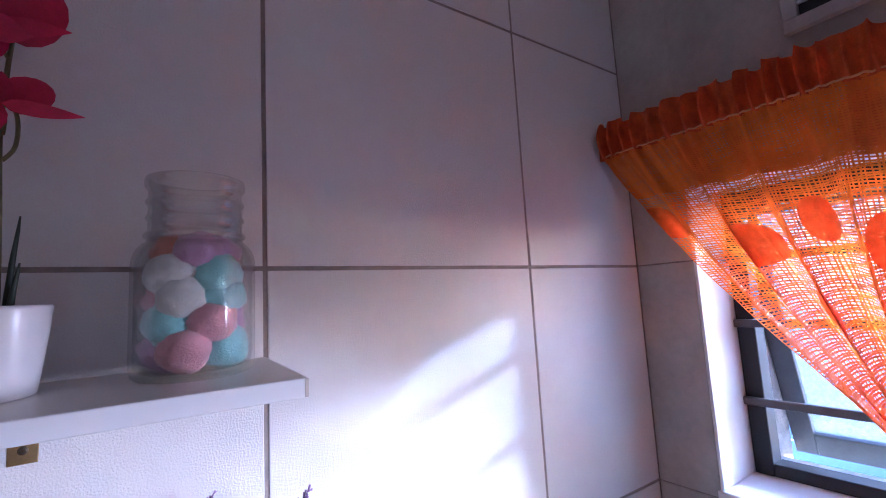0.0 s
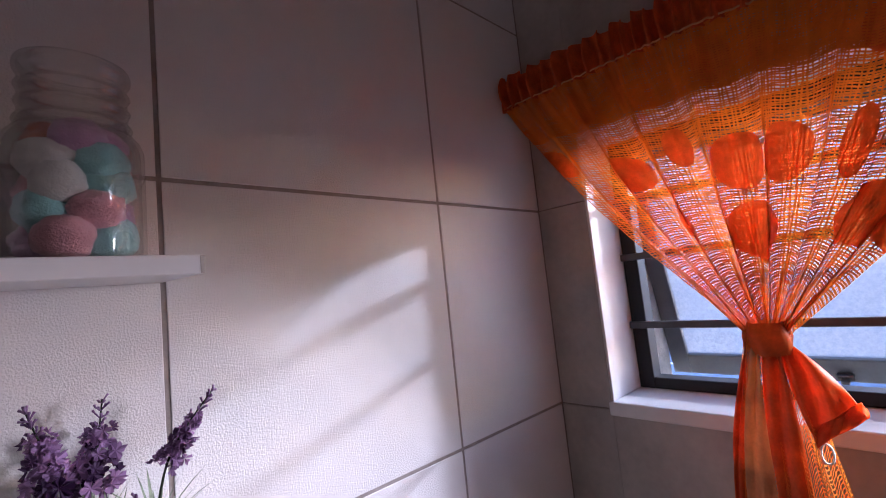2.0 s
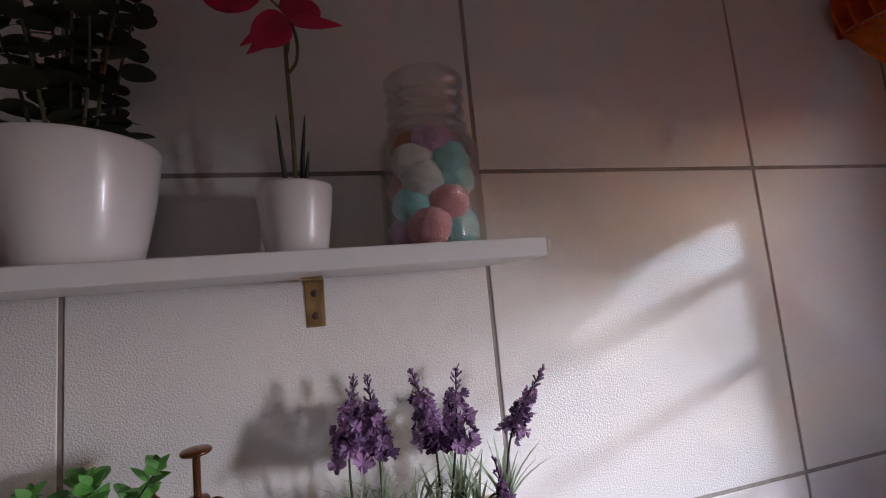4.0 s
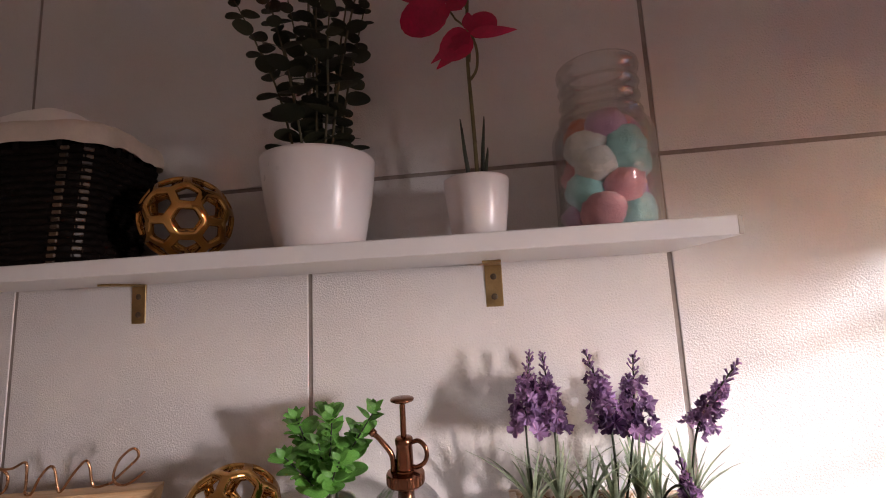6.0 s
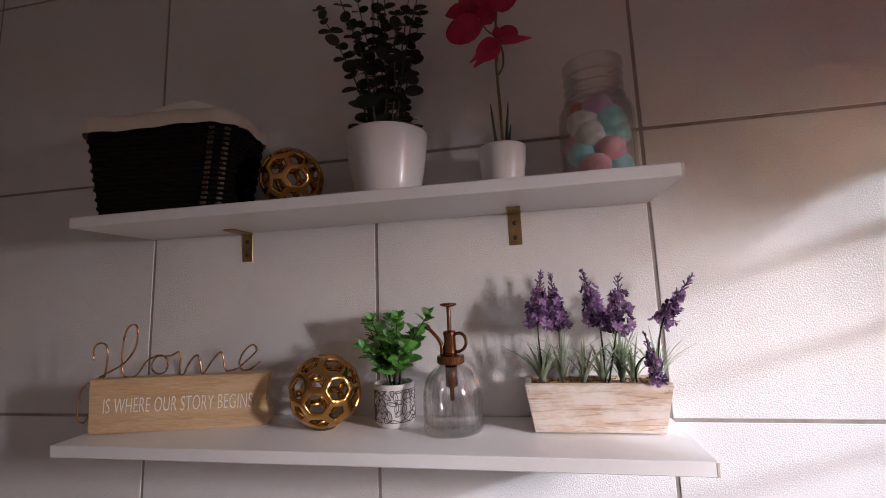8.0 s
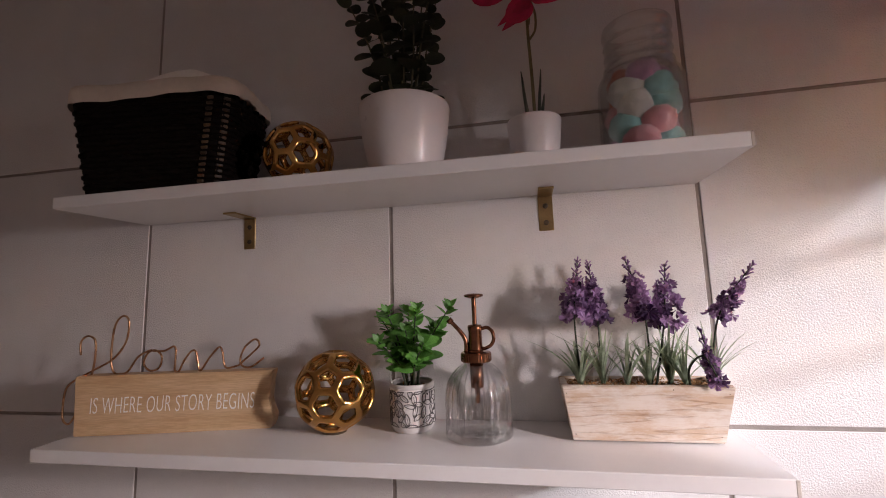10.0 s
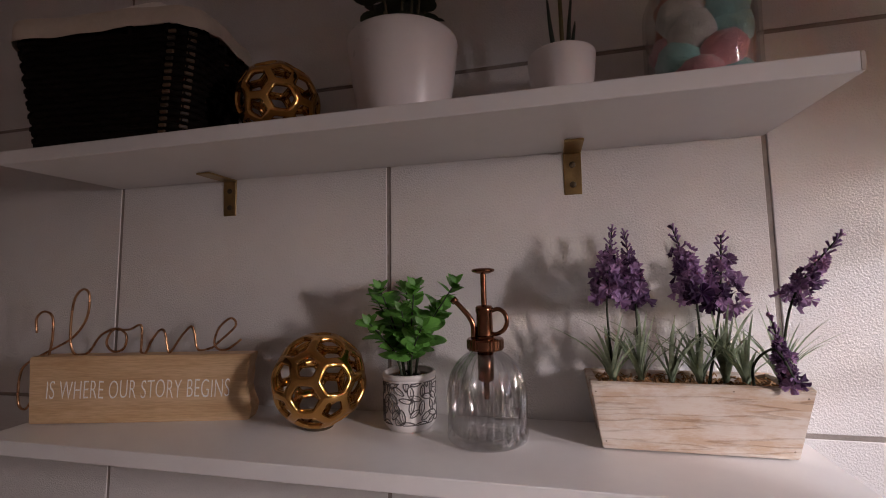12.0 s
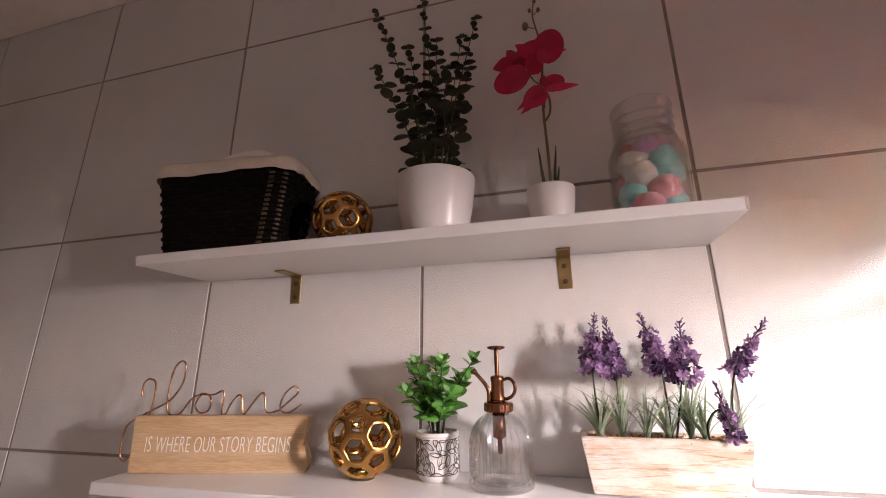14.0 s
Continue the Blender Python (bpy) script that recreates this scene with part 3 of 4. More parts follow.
flap([(0.596, -0.392, 1.352), (0.588, -0.402, 1.30), (0.586, -0.412, 1.252), (0.587, -0.420, 1.222)],
     [(0.596, -0.402, 1.352), (0.592, -0.432, 1.318), (0.592, -0.456, 1.285), (0.592, -0.469, 1.262)], M_TIE, "ribbon_end", "loose end of the orange tie")
flap([(0.5875, -0.4175, 1.240), (0.586, -0.4185, 1.230), (0.585, -0.4195, 1.222)],
     [(0.5895, -0.4665, 1.278), (0.589, -0.4690, 1.270), (0.588, -0.4705, 1.261)], M_DOT, "ribbon_hem")
flap([(0.590, -0.366, 1.348), (0.582, -0.352, 1.26), (0.580, -0.340, 1.16), (0.580, -0.334, 1.02)],
     [(0.588, -0.378, 1.346), (0.580, -0.372, 1.26), (0.578, -0.372, 1.16), (0.578, -0.372, 1.02)], M_PALE, "pale_fold", "pale orange folded cloth")
flap([(0.589, -0.379, 1.346), (0.581, -0.374, 1.26), (0.579, -0.374, 1.16), (0.579, -0.376, 1.02)],
     [(0.590, -0.398, 1.346), (0.583, -0.404, 1.26), (0.581, -0.408, 1.16), (0.581, -0.414, 1.02)], M_TIE, "red_fold", "red-orange folded cloth")
flap([(0.592, -0.362, 1.345), (0.596, -0.338, 1.26), (0.598, -0.322, 1.16), (0.598, -0.312, 1.02)],
     [(0.591, -0.366, 1.345), (0.590, -0.350, 1.26), (0.590, -0.338, 1.16), (0.590, -0.332, 1.02)], M_HEAD, "outer_fold", "orange folded cloth")
bm = bmesh.new()
tube(bm, [(0.583 + 0.002 * math.cos(a), -0.428 + 0.006 * math.sin(a), 1.215 + 0.011 * math.cos(a)) for a in (2 * math.pi * i / 20 for i in range(21))], 0.0012, 6, caps=False)
part("curtain_ring", bm, M_RING, curtain, "small clear plastic ring hanging from the tie", True)


# ---- upper shelf: basket ----
def oblong(hx, hy, r, n=96):
    """Points round a rectangle with round corners, with their outward ways."""
    seg = [(hx - r, hy - r, 0), (-(hx - r), hy - r, 90), (-(hx - r), -(hy - r), 180), (hx - r, -(hy - r), 270)]
    out = []
    for (cx, cy, a0), (nx, ny, _) in zip(seg, seg[1:] + seg[:1]):
        for i in range(8):
            a = radians(a0 + 90 * i / 7)
            out.append((Vector((cx + r * math.cos(a), cy + r * math.sin(a), 0)), Vector((math.cos(a), math.sin(a), 0))))
        a = radians(a0 + 90)
        d = Vector((math.cos(a), math.sin(a), 0))
        p, q = Vector((cx, cy, 0)) + d * r, Vector((nx, ny, 0)) + d * r
        for i in range(1, 16):
            out.append((p.lerp(q, i / 16), d))
    return out


basket = thing("storage_basket", pose(-0.684, -0.080, us(-0.080), UP, 0, 8), "dark brown woven wicker basket with a folded cream cloth liner", "basket")
BH = 0.128
def bhalf(q):
    return 0.090 + 0.018 * q, 0.048 + 0.008 * q


strands = 17
for k in range(strands):
    q = 0.93 * (k + 0.5) / strands
    hx, hy = bhalf(q)
    loop = oblong(hx, hy, 0.020)
    pts = []
    for i, (p, d) in enumerate(loop):
        pts.append(p + d * 0.0018 * math.sin(math.pi * i * 0.52 + math.pi * k) + Vector((0, 0, BH * q + 0.0006 * math.sin(i * 1.3 + k))))
    pts.append(pts[0])
    bm = bmesh.new()
    tube(bm, pts, 0.0042, 6, caps=False)
    part("woven_strand", bm, M_WICKER, basket, smooth=True)
for k in range(strands):
    q = 0.93 * (k + 0.5) / strands
    hx, hy = bhalf(q)
    for x, y, turn in ((hx - 0.021, -hy - 0.0050, 0), (hx - 0.0035, -hy + 0.0030, 45)):
        bm = boxed(-0.0042, 0.0042, -0.0012, 0.0012, -0.0019, 0.0019, 0.0007, 1)
        bmesh.ops.transform(bm, matrix=pose(x, y, BH * q, 0, 0, turn), verts=bm.verts)
        part("corner_wrap", bm, M_WRAP, basket, "lighter brown cane wrapped at the corner")
loop0, loop1 = oblong(*bhalf(0.0), 0.020), oblong(*bhalf(1.0), 0.020)
for i in range(0, len(loop0), 4):
    bm = bmesh.new()
    tube(bm, [loop0[i][0] * 0.985, loop1[i][0] * 0.985 + Vector((0, 0, BH))], 0.0034, 6)
    part("stake", bm, M_WICKER, basket)
bm = bmesh.new()
vs0 = [bm.verts.new(p * 0.95 + Vector((0, 0, 0.002))) for p, d in loop0]
vs1 = [bm.verts.new(p * 0.95 + Vector((0, 0, BH))) for p, d in loop1]
for i in range(len(vs0)):
    j = (i + 1) % len(vs0)
    bm.faces.new((vs0[i], vs0[j], vs1[j], vs1[i]))
bm.faces.new(vs0)
part("inner_wall", bm, M_WICKER, basket)
bm = bmesh.new()
rings = []
for off, z in ((0.0075, BH - 0.014), (0.0080, BH - 0.004), (0.0075, BH + 0.006), (0.003, BH + 0.013), (-0.004, BH + 0.014), (-0.007, BH + 0.004), (-0.008, BH - 0.03)):
    ring = []
    for i, (p, d) in enumerate(oblong(*bhalf(1.0), 0.020)):
        w = 0.5 + 0.5 * math.sin(2 * math.pi * i / 92 + 2.2)
        lift = 0.006 * w + 0.0012 * math.sin(i * 0.41) + 0.0006 * math.sin(i * 1.3)
        ring.append(bm.verts.new(p + d * (off + 0.0007 * math.sin(i * 0.6 + z * 150)) + Vector((0, 0, z + lift * (1 if z > BH - 0.01 else 1.6)))))
    rings.append(ring)
for a, b in zip(rings, rings[1:]):
    for i in range(len(a)):
        j = (i + 1) % len(a)
        bm.faces.new((a[i], a[j], b[j], b[i]))
liner = part("liner", bm, M_LINER, basket, "cream cloth liner folded over the rim", True)
liner.modifiers.new("soft", "SUBSURF").levels = 1
bm = bmesh.new()
grid = []
for i in range(25):
    row = []
    for j in range(13):
        a, b = 2 * i / 24 - 1, 2 * j / 12 - 1
        h = (1 - a ** 4) * (1 - b ** 4)
        row.append(bm.verts.new((a * 0.100, b * 0.045, BH - 0.010 + 0.058 * h * (0.75 + 0.3 * math.sin(a * 2.2 + 0.9)) + 0.003 * noise.noise(Vector((a * 4, b * 4, 1))))))
    grid.append(row)
for i in range(24):
    for j in range(12):
        bm.faces.new((grid[i][j], grid[i + 1][j], grid[i + 1][j + 1], grid[i][j + 1]))
cloths = thing("folded_towel", pose(-0.684, -0.080, us(-0.080), UP, 0, 8), "white folded cloth filling the wicker basket", "towel")
part("cloth", bm, M_CLOTH, cloths, smooth=True)


# ---- gold openwork balls ----
def openwork_ball(r, m, label):
    t = thing("openwork_ball", m, label, "ornament", "gold openwork balls")
    src = bmesh.new()
    bmesh.ops.create_icosphere(src, subdivisions=1, radius=1.0)
    src.verts.ensure_lookup_table()
    polys = []
    for v in src.verts:
        es = list(v.link_edges)
        pts = [(v.co * 2 + e.other_vert(v).co) / 3 for e in es]
        n = v.co.normalized()
        ax = n.orthogonal().normalized()
        ay = n.cross(ax)
        pts.sort(key=lambda p: math.atan2(p.dot(ay), p.dot(ax)))
        polys.append(pts)
    for f in src.faces:
        pts = []
        n = f.calc_center_median().normalized()
        ax = n.orthogonal().normalized()
        ay = n.cross(ax)
        for e in f.edges:
            a, b = e.verts
            pts += [(a.co * 2 + b.co) / 3, (a.co + b.co * 2) / 3]
        pts.sort(key=lambda p: math.atan2(p.dot(ay), p.dot(ax)))
        polys.append(pts)
    src.free()
    bm = bmesh.new()
    for pts in polys:
        pts = [p.normalized() for p in pts]
        c = sum(pts, Vector()).normalized()
        full = []
        for i, p in enumerate(pts):
            q = pts[(i + 1) % len(pts)]
            full += [p, ((p * 3 + q) / 4).normalized(), ((p + q) / 2).normalized(), ((p + q * 3) / 4).normalized()]
        k = 0.71 if len(pts) == 6 else 0.64
        inner = [(c + (p - c) * k).normalized() for p in full]
        n = len(full)
        for i in range(n):
            j = (i + 1) % n
            bm.faces.new([bm.verts.new(p * r) for p in (full[i], full[j], inner[j], inner[i])])
    bmesh.ops.remove_doubles(bm, verts=bm.verts, dist=r * 0.004)
    bmesh.ops.translate(bm, vec=(0, 0, r), verts=bm.verts)
    ob = part("shell", bm, M_GOLD, t, smooth=True)
    so = ob.modifiers.new("thick", "SOLIDIFY")
    so.thickness, so.offset = r * 0.13, -1
    ob.modifiers.new("round", "SUBSURF").levels = 2
    ob.modifiers["round"].render_levels = 2
    bm = bmesh.new()
    lathe(bm, [(r * 0.30, 0.0), (r * 0.32, 0.001), (r * 0.34, 0.0035), (r * 0.24, 0.0045)], 24, closed=True)
    part("foot", bm, M_SCREW, t, "small dark foot pad")
    return t


openwork_ball(0.0445, pose(-0.497, -0.080, us(-0.080), UP, 0, 20), "glossy gold ceramic openwork ball beside the wicker basket")
openwork_ball(0.0495, pose(-0.458, -0.058, ls(-0.058), LOW, 0, 65), "glossy gold ceramic openwork ball beside the wooden sign")


# ---- eucalyptus ----
def leaf_mesh(name, mat_, w, l, cup=0.15, tip=0.5):
    """A leaf along +y from its stalk, w wide and l long."""
    bm = bmesh.new()
    n = 8
    rows = []
    for i in range(n + 1):
        t = i / n
        if tip < 0.2:
            t = 0.5 - 0.5 * math.cos(math.pi * t)
            half = w / 2 * math.sqrt(max(0.0004, 1 - (2 * t ** 0.85 - 1) ** 2))
        else:
            half = w / 2 * math.sin(math.pi * min(1, t ** (0.55 + tip * 0.5))) ** (0.75 + 0.3 * tip) if 0 < t < 1 else w * 0.02
        y = l * t
        z = -cup * l * (t - 0.1) ** 2
        rows.append([bm.verts.new((x, y, z + cup * 0.5 * abs(x) + 0.0002 * k)) for k, x in ((0, -half), (1, -half * 0.5), (0, 0), (1, half * 0.5), (0, half))])
    for a, b in zip(rows, rows[1:]):
        for j in range(4):
            bm.faces.new((a[j], a[j + 1], b[j + 1], b[j]))
    return mesh_of(name, bm, mat_)


def aim(pos, way, up, s=1.0):
    """A pose with +y along way and +z near up."""
    y = Vector(way).normalized()
    x = y.cross(Vector(up)).normalized()
    z = x.cross(y)
    return Matrix.Translation(pos) @ Matrix((x, y, z)).transposed().to_4x4() @ Matrix.Scale(s, 4)


def flowerpot(profile, mat_, parent, wall=0.003):
    bm = bmesh.new()
    inner = [(max(0.001, r - wall), z) for r, z in reversed(profile[1:])]
    top_r, top_z = profile[-1]
    lathe(bm, [(0.0008, profile[0][1])] + profile + [(top_r - wall * 0.5, top_z + 0.0008)] + inner + [(0.0008, wall)], 56)
    return part("pot", bm, mat_, parent, smooth=True)


rng = random.Random(5)
euc = thing("potted_eucalyptus", pose(-0.357, -0.067, us(-0.067), UP), "artificial dark green eucalyptus in a large white ceramic pot", "plant")
flowerpot([(0.040, 0.0), (0.043, 0.002), (0.047, 0.021), (0.0530, 0.052), (0.0565, 0.080), (0.0580, 0.093), (0.0575, 0.096)], M_POT, euc)
bm = bmesh.new()
lathe(bm, [(0.0005, 0.085), (0.025, 0.086), (0.0540, 0.082)], 32)
part("soil", bm, M_SOIL, euc, smooth=True)
euc_leaf = leaf_mesh("leaf", M_EUC, 0.92, 1.05, 0.18, 0.05)
for bx, by, tx, ty, tz, n, size in ((-0.012, -0.004, -0.112, 0.004, 0.424, 17, 0.019), (0.000, 0.010, -0.034, 0.020, 0.450, 17, 0.018),
                                    (-0.010, 0.012, -0.058, 0.018, 0.352, 13, 0.021), (0.012, 0.004, 0.036, 0.012, 0.345, 15, 0.020),
                                    (0.014, -0.006, 0.064, -0.002, 0.362, 15, 0.021), (0.002, -0.010, 0.002, -0.014, 0.325, 13, 0.023),
                                    (-0.018, -0.008, -0.102, -0.012, 0.300, 12, 0.024), (0.016, 0.010, 0.046, 0.022, 0.290, 12, 0.022),
                                    (-0.006, -0.016, -0.040, -0.030, 0.250, 10, 0.027), (0.010, -0.014, 0.022, -0.026, 0.262, 10, 0.025),
                                    (0.000, 0.002, -0.018, 0.006, 0.300, 11, 0.023)):
    base, tip = Vector((bx, by, 0.083)), Vector((tx + 0.006, ty, tz))
    bow = Vector((-(tx - bx) * 0.10, 0, 0.05 * (tz - 0.1)))
    way = spline([base, base.lerp(tip, 0.35) + bow + Vector((rng.uniform(-0.004, 0.004), 0, 0)), base.lerp(tip, 0.7) + bow * 0.6, tip], 8)
    bm = bmesh.new()
    tube(bm, way, 0.0016, 6, 0.0006)
    part("stem", bm, M_STEM, euc, smooth=True)
    n = round(n * 0.72)
    for k in range(n):
        q = 0.12 + 0.87 * k / (n - 1)
        f = q * (len(way) - 1)
        i = min(int(f), len(way) - 2)
        p = way[i].lerp(way[i + 1], f - i)
        d = (way[i + 1] - way[i]).normalized()
        turn = k * 1.57 + rng.uniform(-0.4, 0.4)
        s0 = size * 1.22 * (1.12 - 0.72 * q) * rng.uniform(0.85, 1.15)
        for half in (0, math.pi):
            a = turn + half
            side = Vector((math.cos(a), math.sin(a), 0))
            out = (side + d * rng.uniform(0.05, 0.5)).normalized()
            shared("leaf", euc_leaf, aim(p, out, d + side * rng.uniform(-0.4, 0.4) + Vector((rng.uniform(-0.4, 0.4), rng.uniform(-0.6, 0.3), 0)) * (1.3 - q), s0), euc)
    shared("leaf", euc_leaf, aim(tip - Vector((0, 0, 0.002)), (0.1, 0.1, 1), (0, -1, 0.2), 0.010), euc)

# ---- orchid ----
orchid = thing("potted_orchid", pose(-0.196, -0.060, us(-0.060), UP), "artificial magenta orchid spray in a small white ceramic pot", "plant")
flowerpot([(0.0235, 0.0), (0.0255, 0.0015), (0.028, 0.020), (0.0310, 0.045), (0.0325, 0.062), (0.0322, 0.064)], M_POT, orchid, 0.0025)
bm = bmesh.new()
lathe(bm, [(0.0005, 0.057), (0.015, 0.058), (0.0300, 0.055)], 28)
part("soil", bm, M_SOIL, orchid, smooth=True)
way = spline([(0.002, 0.0, 0.055), (0.001, 0.0, 0.12), (-0.001, 0.0, 0.19), (0.001, 0.002, 0.24), (0.004, 0.0, 0.285), (-0.002, 0.0, 0.325), (-0.006, 0.0, 0.350), (-0.004, 0.0, 0.372)], 6)
bm = bmesh.new()
tube(bm, way, 0.0022, 8, 0.0010)
part("stem", bm, M_OSTEM, orchid, smooth=True)
bm = bmesh.new()
tube(bm, spline([(0.001, 0, 0.170), (0.008, -0.003, 0.180), (0.009, -0.004, 0.200), (0.003, -0.002, 0.222)], 6), 0.0016, 6)
part("side_stem", bm, M_OSTEM, orchid, smooth=True)
for x, y, tx, ty, tz in ((-0.005, -0.002, -0.012, -0.004, 0.128), (0.006, 0.001, 0.012, 0.001, 0.130), (0.009, -0.004, 0.014, -0.006, 0.095)):
    bm = bmesh.new()
    p, q = Vector((x, y, 0.055)), Vector((tx, ty, tz))
    w = Vector((0.0024, 0, 0))
    mid = p.lerp(q, 0.55)
    tube(bm, [p, mid - w * 0.2, p.lerp(q, 0.85), q], 0.0027, 6, 0.0006)
    part("spear_leaf", bm, M_OLEAF, orchid, smooth=True)
def orchid_flower(heart, petals, seed):
    """A cloth blossom: heart and tips as x, z; each petal with its width, broad ones round and slim ones pointed."""
    r = random.Random(seed)
    f = new("flower")
    f.parent = orchid
    f["label"] = "magenta orchid blossom"
    y0 = -0.010 - 0.004 * seed
    f.matrix_basis = Matrix.Translation((heart[0], y0, heart[1]))
    for k, (tx, tz, w) in enumerate(petals):
        d = Vector((tx - heart[0], r.uniform(-0.012, 0.008), tz - heart[1]))
        me = leaf_mesh("petal", M_ORCHID, w, d.length, r.uniform(0.15, 0.40), 0.05 if w > 0.024 else 0.32)
        shared("petal", me, aim(Vector((0, -0.0012 * k, 0)), d, (r.uniform(-0.35, 0.35), -0.85, -0.5 + r.uniform(-0.3, 0.3))), f)
    bm = bmesh.new()
    tube(bm, [(0.001, 0, heart[1] - 0.016), (heart[0] * 0.6, -0.003, heart[1] - 0.006), (heart[0], y0 + 0.001, heart[1])], 0.0011, 5)
    part("flower_stalk", bm, M_OSTEM, orchid)


orchid_flower((-0.036, 0.270), ((-0.071, 0.266, 0.021), (-0.053, 0.249, 0.018), (-0.010, 0.274, 0.023), (-0.047, 0.284, 0.015), (-0.020, 0.255, 0.022)), 0)
orchid_flower((-0.004, 0.264), ((0.035, 0.292, 0.044), (-0.008, 0.300, 0.036), (-0.033, 0.286, 0.020), (0.039, 0.272, 0.013), (0.015, 0.255, 0.020)), 1)
orchid_flower((-0.018, 0.242), ((-0.069, 0.228, 0.037), (0.003, 0.266, 0.028), (-0.024, 0.222, 0.012), (-0.003, 0.233, 0.013)), 2)
orchid_flower((0.004, 0.205), ((-0.023, 0.184, 0.029), (0.030, 0.223, 0.027), (0.048, 0.199, 0.011), (-0.029, 0.174, 0.015), (-0.035, 0.181, 0.012), (0.004, 0.228, 0.014)), 3)
for x, z, r in ((-0.018, 0.335, 0.0062), (-0.010, 0.362, 0.0034), (-0.002, 0.377, 0.0034), (0.003, 0.360, 0.0036)):
    bm = bmesh.new()
    bmesh.ops.create_icosphere(bm, subdivisions=2, radius=r)
    bmesh.ops.scale(bm, vec=(0.8, 0.8, 1.2), verts=bm.verts)
    bmesh.ops.translate(bm, vec=(x, 0, z), verts=bm.verts)
    tube(bm, [(-0.004, 0, z - 0.008), (x, 0, z)], 0.0007, 5)
    part("bud", bm, M_OSTEM, orchid, smooth=True)

# ---- glass jar with cotton balls ----
JX, JY = -0.070, -0.052
JZ = us(JY)
jar = thing("glass_jar", pose(JX, JY, JZ, UP), "clear open glass jar with a threaded neck, full of pastel balls", "jar")
prof = [(0.0435, 0.0), (0.0470, 0.003), (0.0482, 0.010), (0.0482, 0.092), (0.0477, 0.099), (0.0452, 0.106), (0.0408, 0.1115), (0.0378, 0.1135), (0.0370, 0.1155),
        (0.0392, 0.117), (0.0400, 0.119), (0.0392, 0.121), (0.0368, 0.1225), (0.0364, 0.131), (0.0380, 0.1325), (0.0387, 0.134), (0.0380, 0.1355), (0.0366, 0.137), (0.0364, 0.145),
        (0.0380, 0.1465), (0.0387, 0.148), (0.0379, 0.1495), (0.0364, 0.151), (0.0364, 0.158), (0.0378, 0.1595), (0.0392, 0.162), (0.0394, 0.166), (0.0385, 0.1692), (0.0365, 0.170)]
CUT = 9
for nm, outer, inner, lab in (("body", [(0.0008, 0.0)] + prof[:CUT], [(r - 0.0030, z) for r, z in reversed(prof[2:CUT])] + [(0.041, 0.006), (0.0008, 0.005)], "straight clear glass body"),
                              ("neck", prof[CUT - 1:] + [(0.0350, 0.1692)], [(r - 0.0030, z) for r, z in reversed(prof[CUT - 1:-2])], "threaded glass neck with a rolled rim")):
    bm = bmesh.new()
    lathe(bm, outer + ([] if nm == "body" else inner), 64)
    if nm == "body":
        lathe(bm, inner, 64)
    part(nm, bm, M_JAR if nm == "body" else M_NECK, jar, lab, True)
TEAL, ROSE, PURP, WHT, ORG = fuzz("teal_cotton", (0.36, 0.72, 0.71)), fuzz("rose_cotton", (0.92, 0.42, 0.46)), fuzz("mauve_cotton", (0.68, 0.38, 0.58)), fuzz("white_cotton", (0.84, 0.80, 0.76)), fuzz("orange_cotton", (0.75, 0.25, 0.15))
COL = {"t": (TEAL, "teal"), "r": (ROSE, "rose pink"), "p": (PURP, "mauve"), "w": (WHT, "white"), "o": (ORG, "orange")}
for z, ring, who in ((0.0245, 0.0235, "-112r -28t 60w 150p"), (0.0490, 0.0235, "-150t -62r 22p 105w"), (0.0735, 0.0235, "-122w -38t 48r 140r"),
                     (0.0955, 0.0225, "-140w -52t 30r 125o"), (0.1165, 0.0165, "-88p 10p 165o")):
    for w in who.split():
        a, c = radians(float(w[:-1])), w[-1]
        bm = bmesh.new()
        bmesh.ops.create_icosphere(bm, subdivisions=3, radius=1.0)
        sx, sd = rng.uniform(0.95, 1.10), rng.uniform(0, 50)
        for v in bm.verts:
            n = v.co.copy()
            v.co = Vector((n.x * sx, n.y, n.z * 0.90)) * 0.0200 * (1.02 + 0.20 * noise.noise(n * 1.9 + Vector((sd, 0, 0))) + 0.05 * noise.noise(n * 7 + Vector((sd, 3, 0))))
        b = part("cotton_ball", bm, COL[c][0], None, smooth=True)
        b.matrix_world = pose(JX + ring * math.cos(a), JY + ring * math.sin(a), JZ + z * 0.89)
        tagged(b, f"fluffy {COL[c][1]} cotton ball inside the glass jar", "cotton ball", "pastel cotton balls")


# ---- lower shelf: wooden sign ----
ANG = 13.2
sign = thing("wooden_sign", pose(-0.789, -0.107, ls(-0.080), LOW, 0, ANG), "pine block sign with white lettering and a copper wire word", "sign")
SL, SHT, SD = 0.247, 0.0745, 0.021
bm = bmesh.new()
def sign_edge(z):
    return SL + 0.0030 * math.sin(z * 95 + 0.6) - 0.0022 * math.cos(z * 190)
box(bm, 0, SL, 0, SD, 0, SHT)
bmesh.ops.subdivide_edges(bm, edges=[e for e in bm.edges if abs((e.verts[0].co - e.verts[1].co).z) > 0.01], cuts=9)
for v in bm.verts:
    if v.co.x > SL - 0.001:
        v.co.x = sign_edge(v.co.z)
bmesh.ops.bevel(bm, geom=[e for e in bm.edges if e.calc_face_angle(0) > 0.9], offset=0.0010, segments=2, affect="EDGES")
part("block", bm, M_PINE, sign)
fd = bpy.data.curves.new("words", "FONT")
fd.body, fd.size, fd.extrude, fd.space_character = "IS WHERE OUR STORY BEGINS", 0.0275, 0.0002, 1.06
fd.offset = -0.00045
tmp = new("words", fd)
bpy.context.view_layer.update()
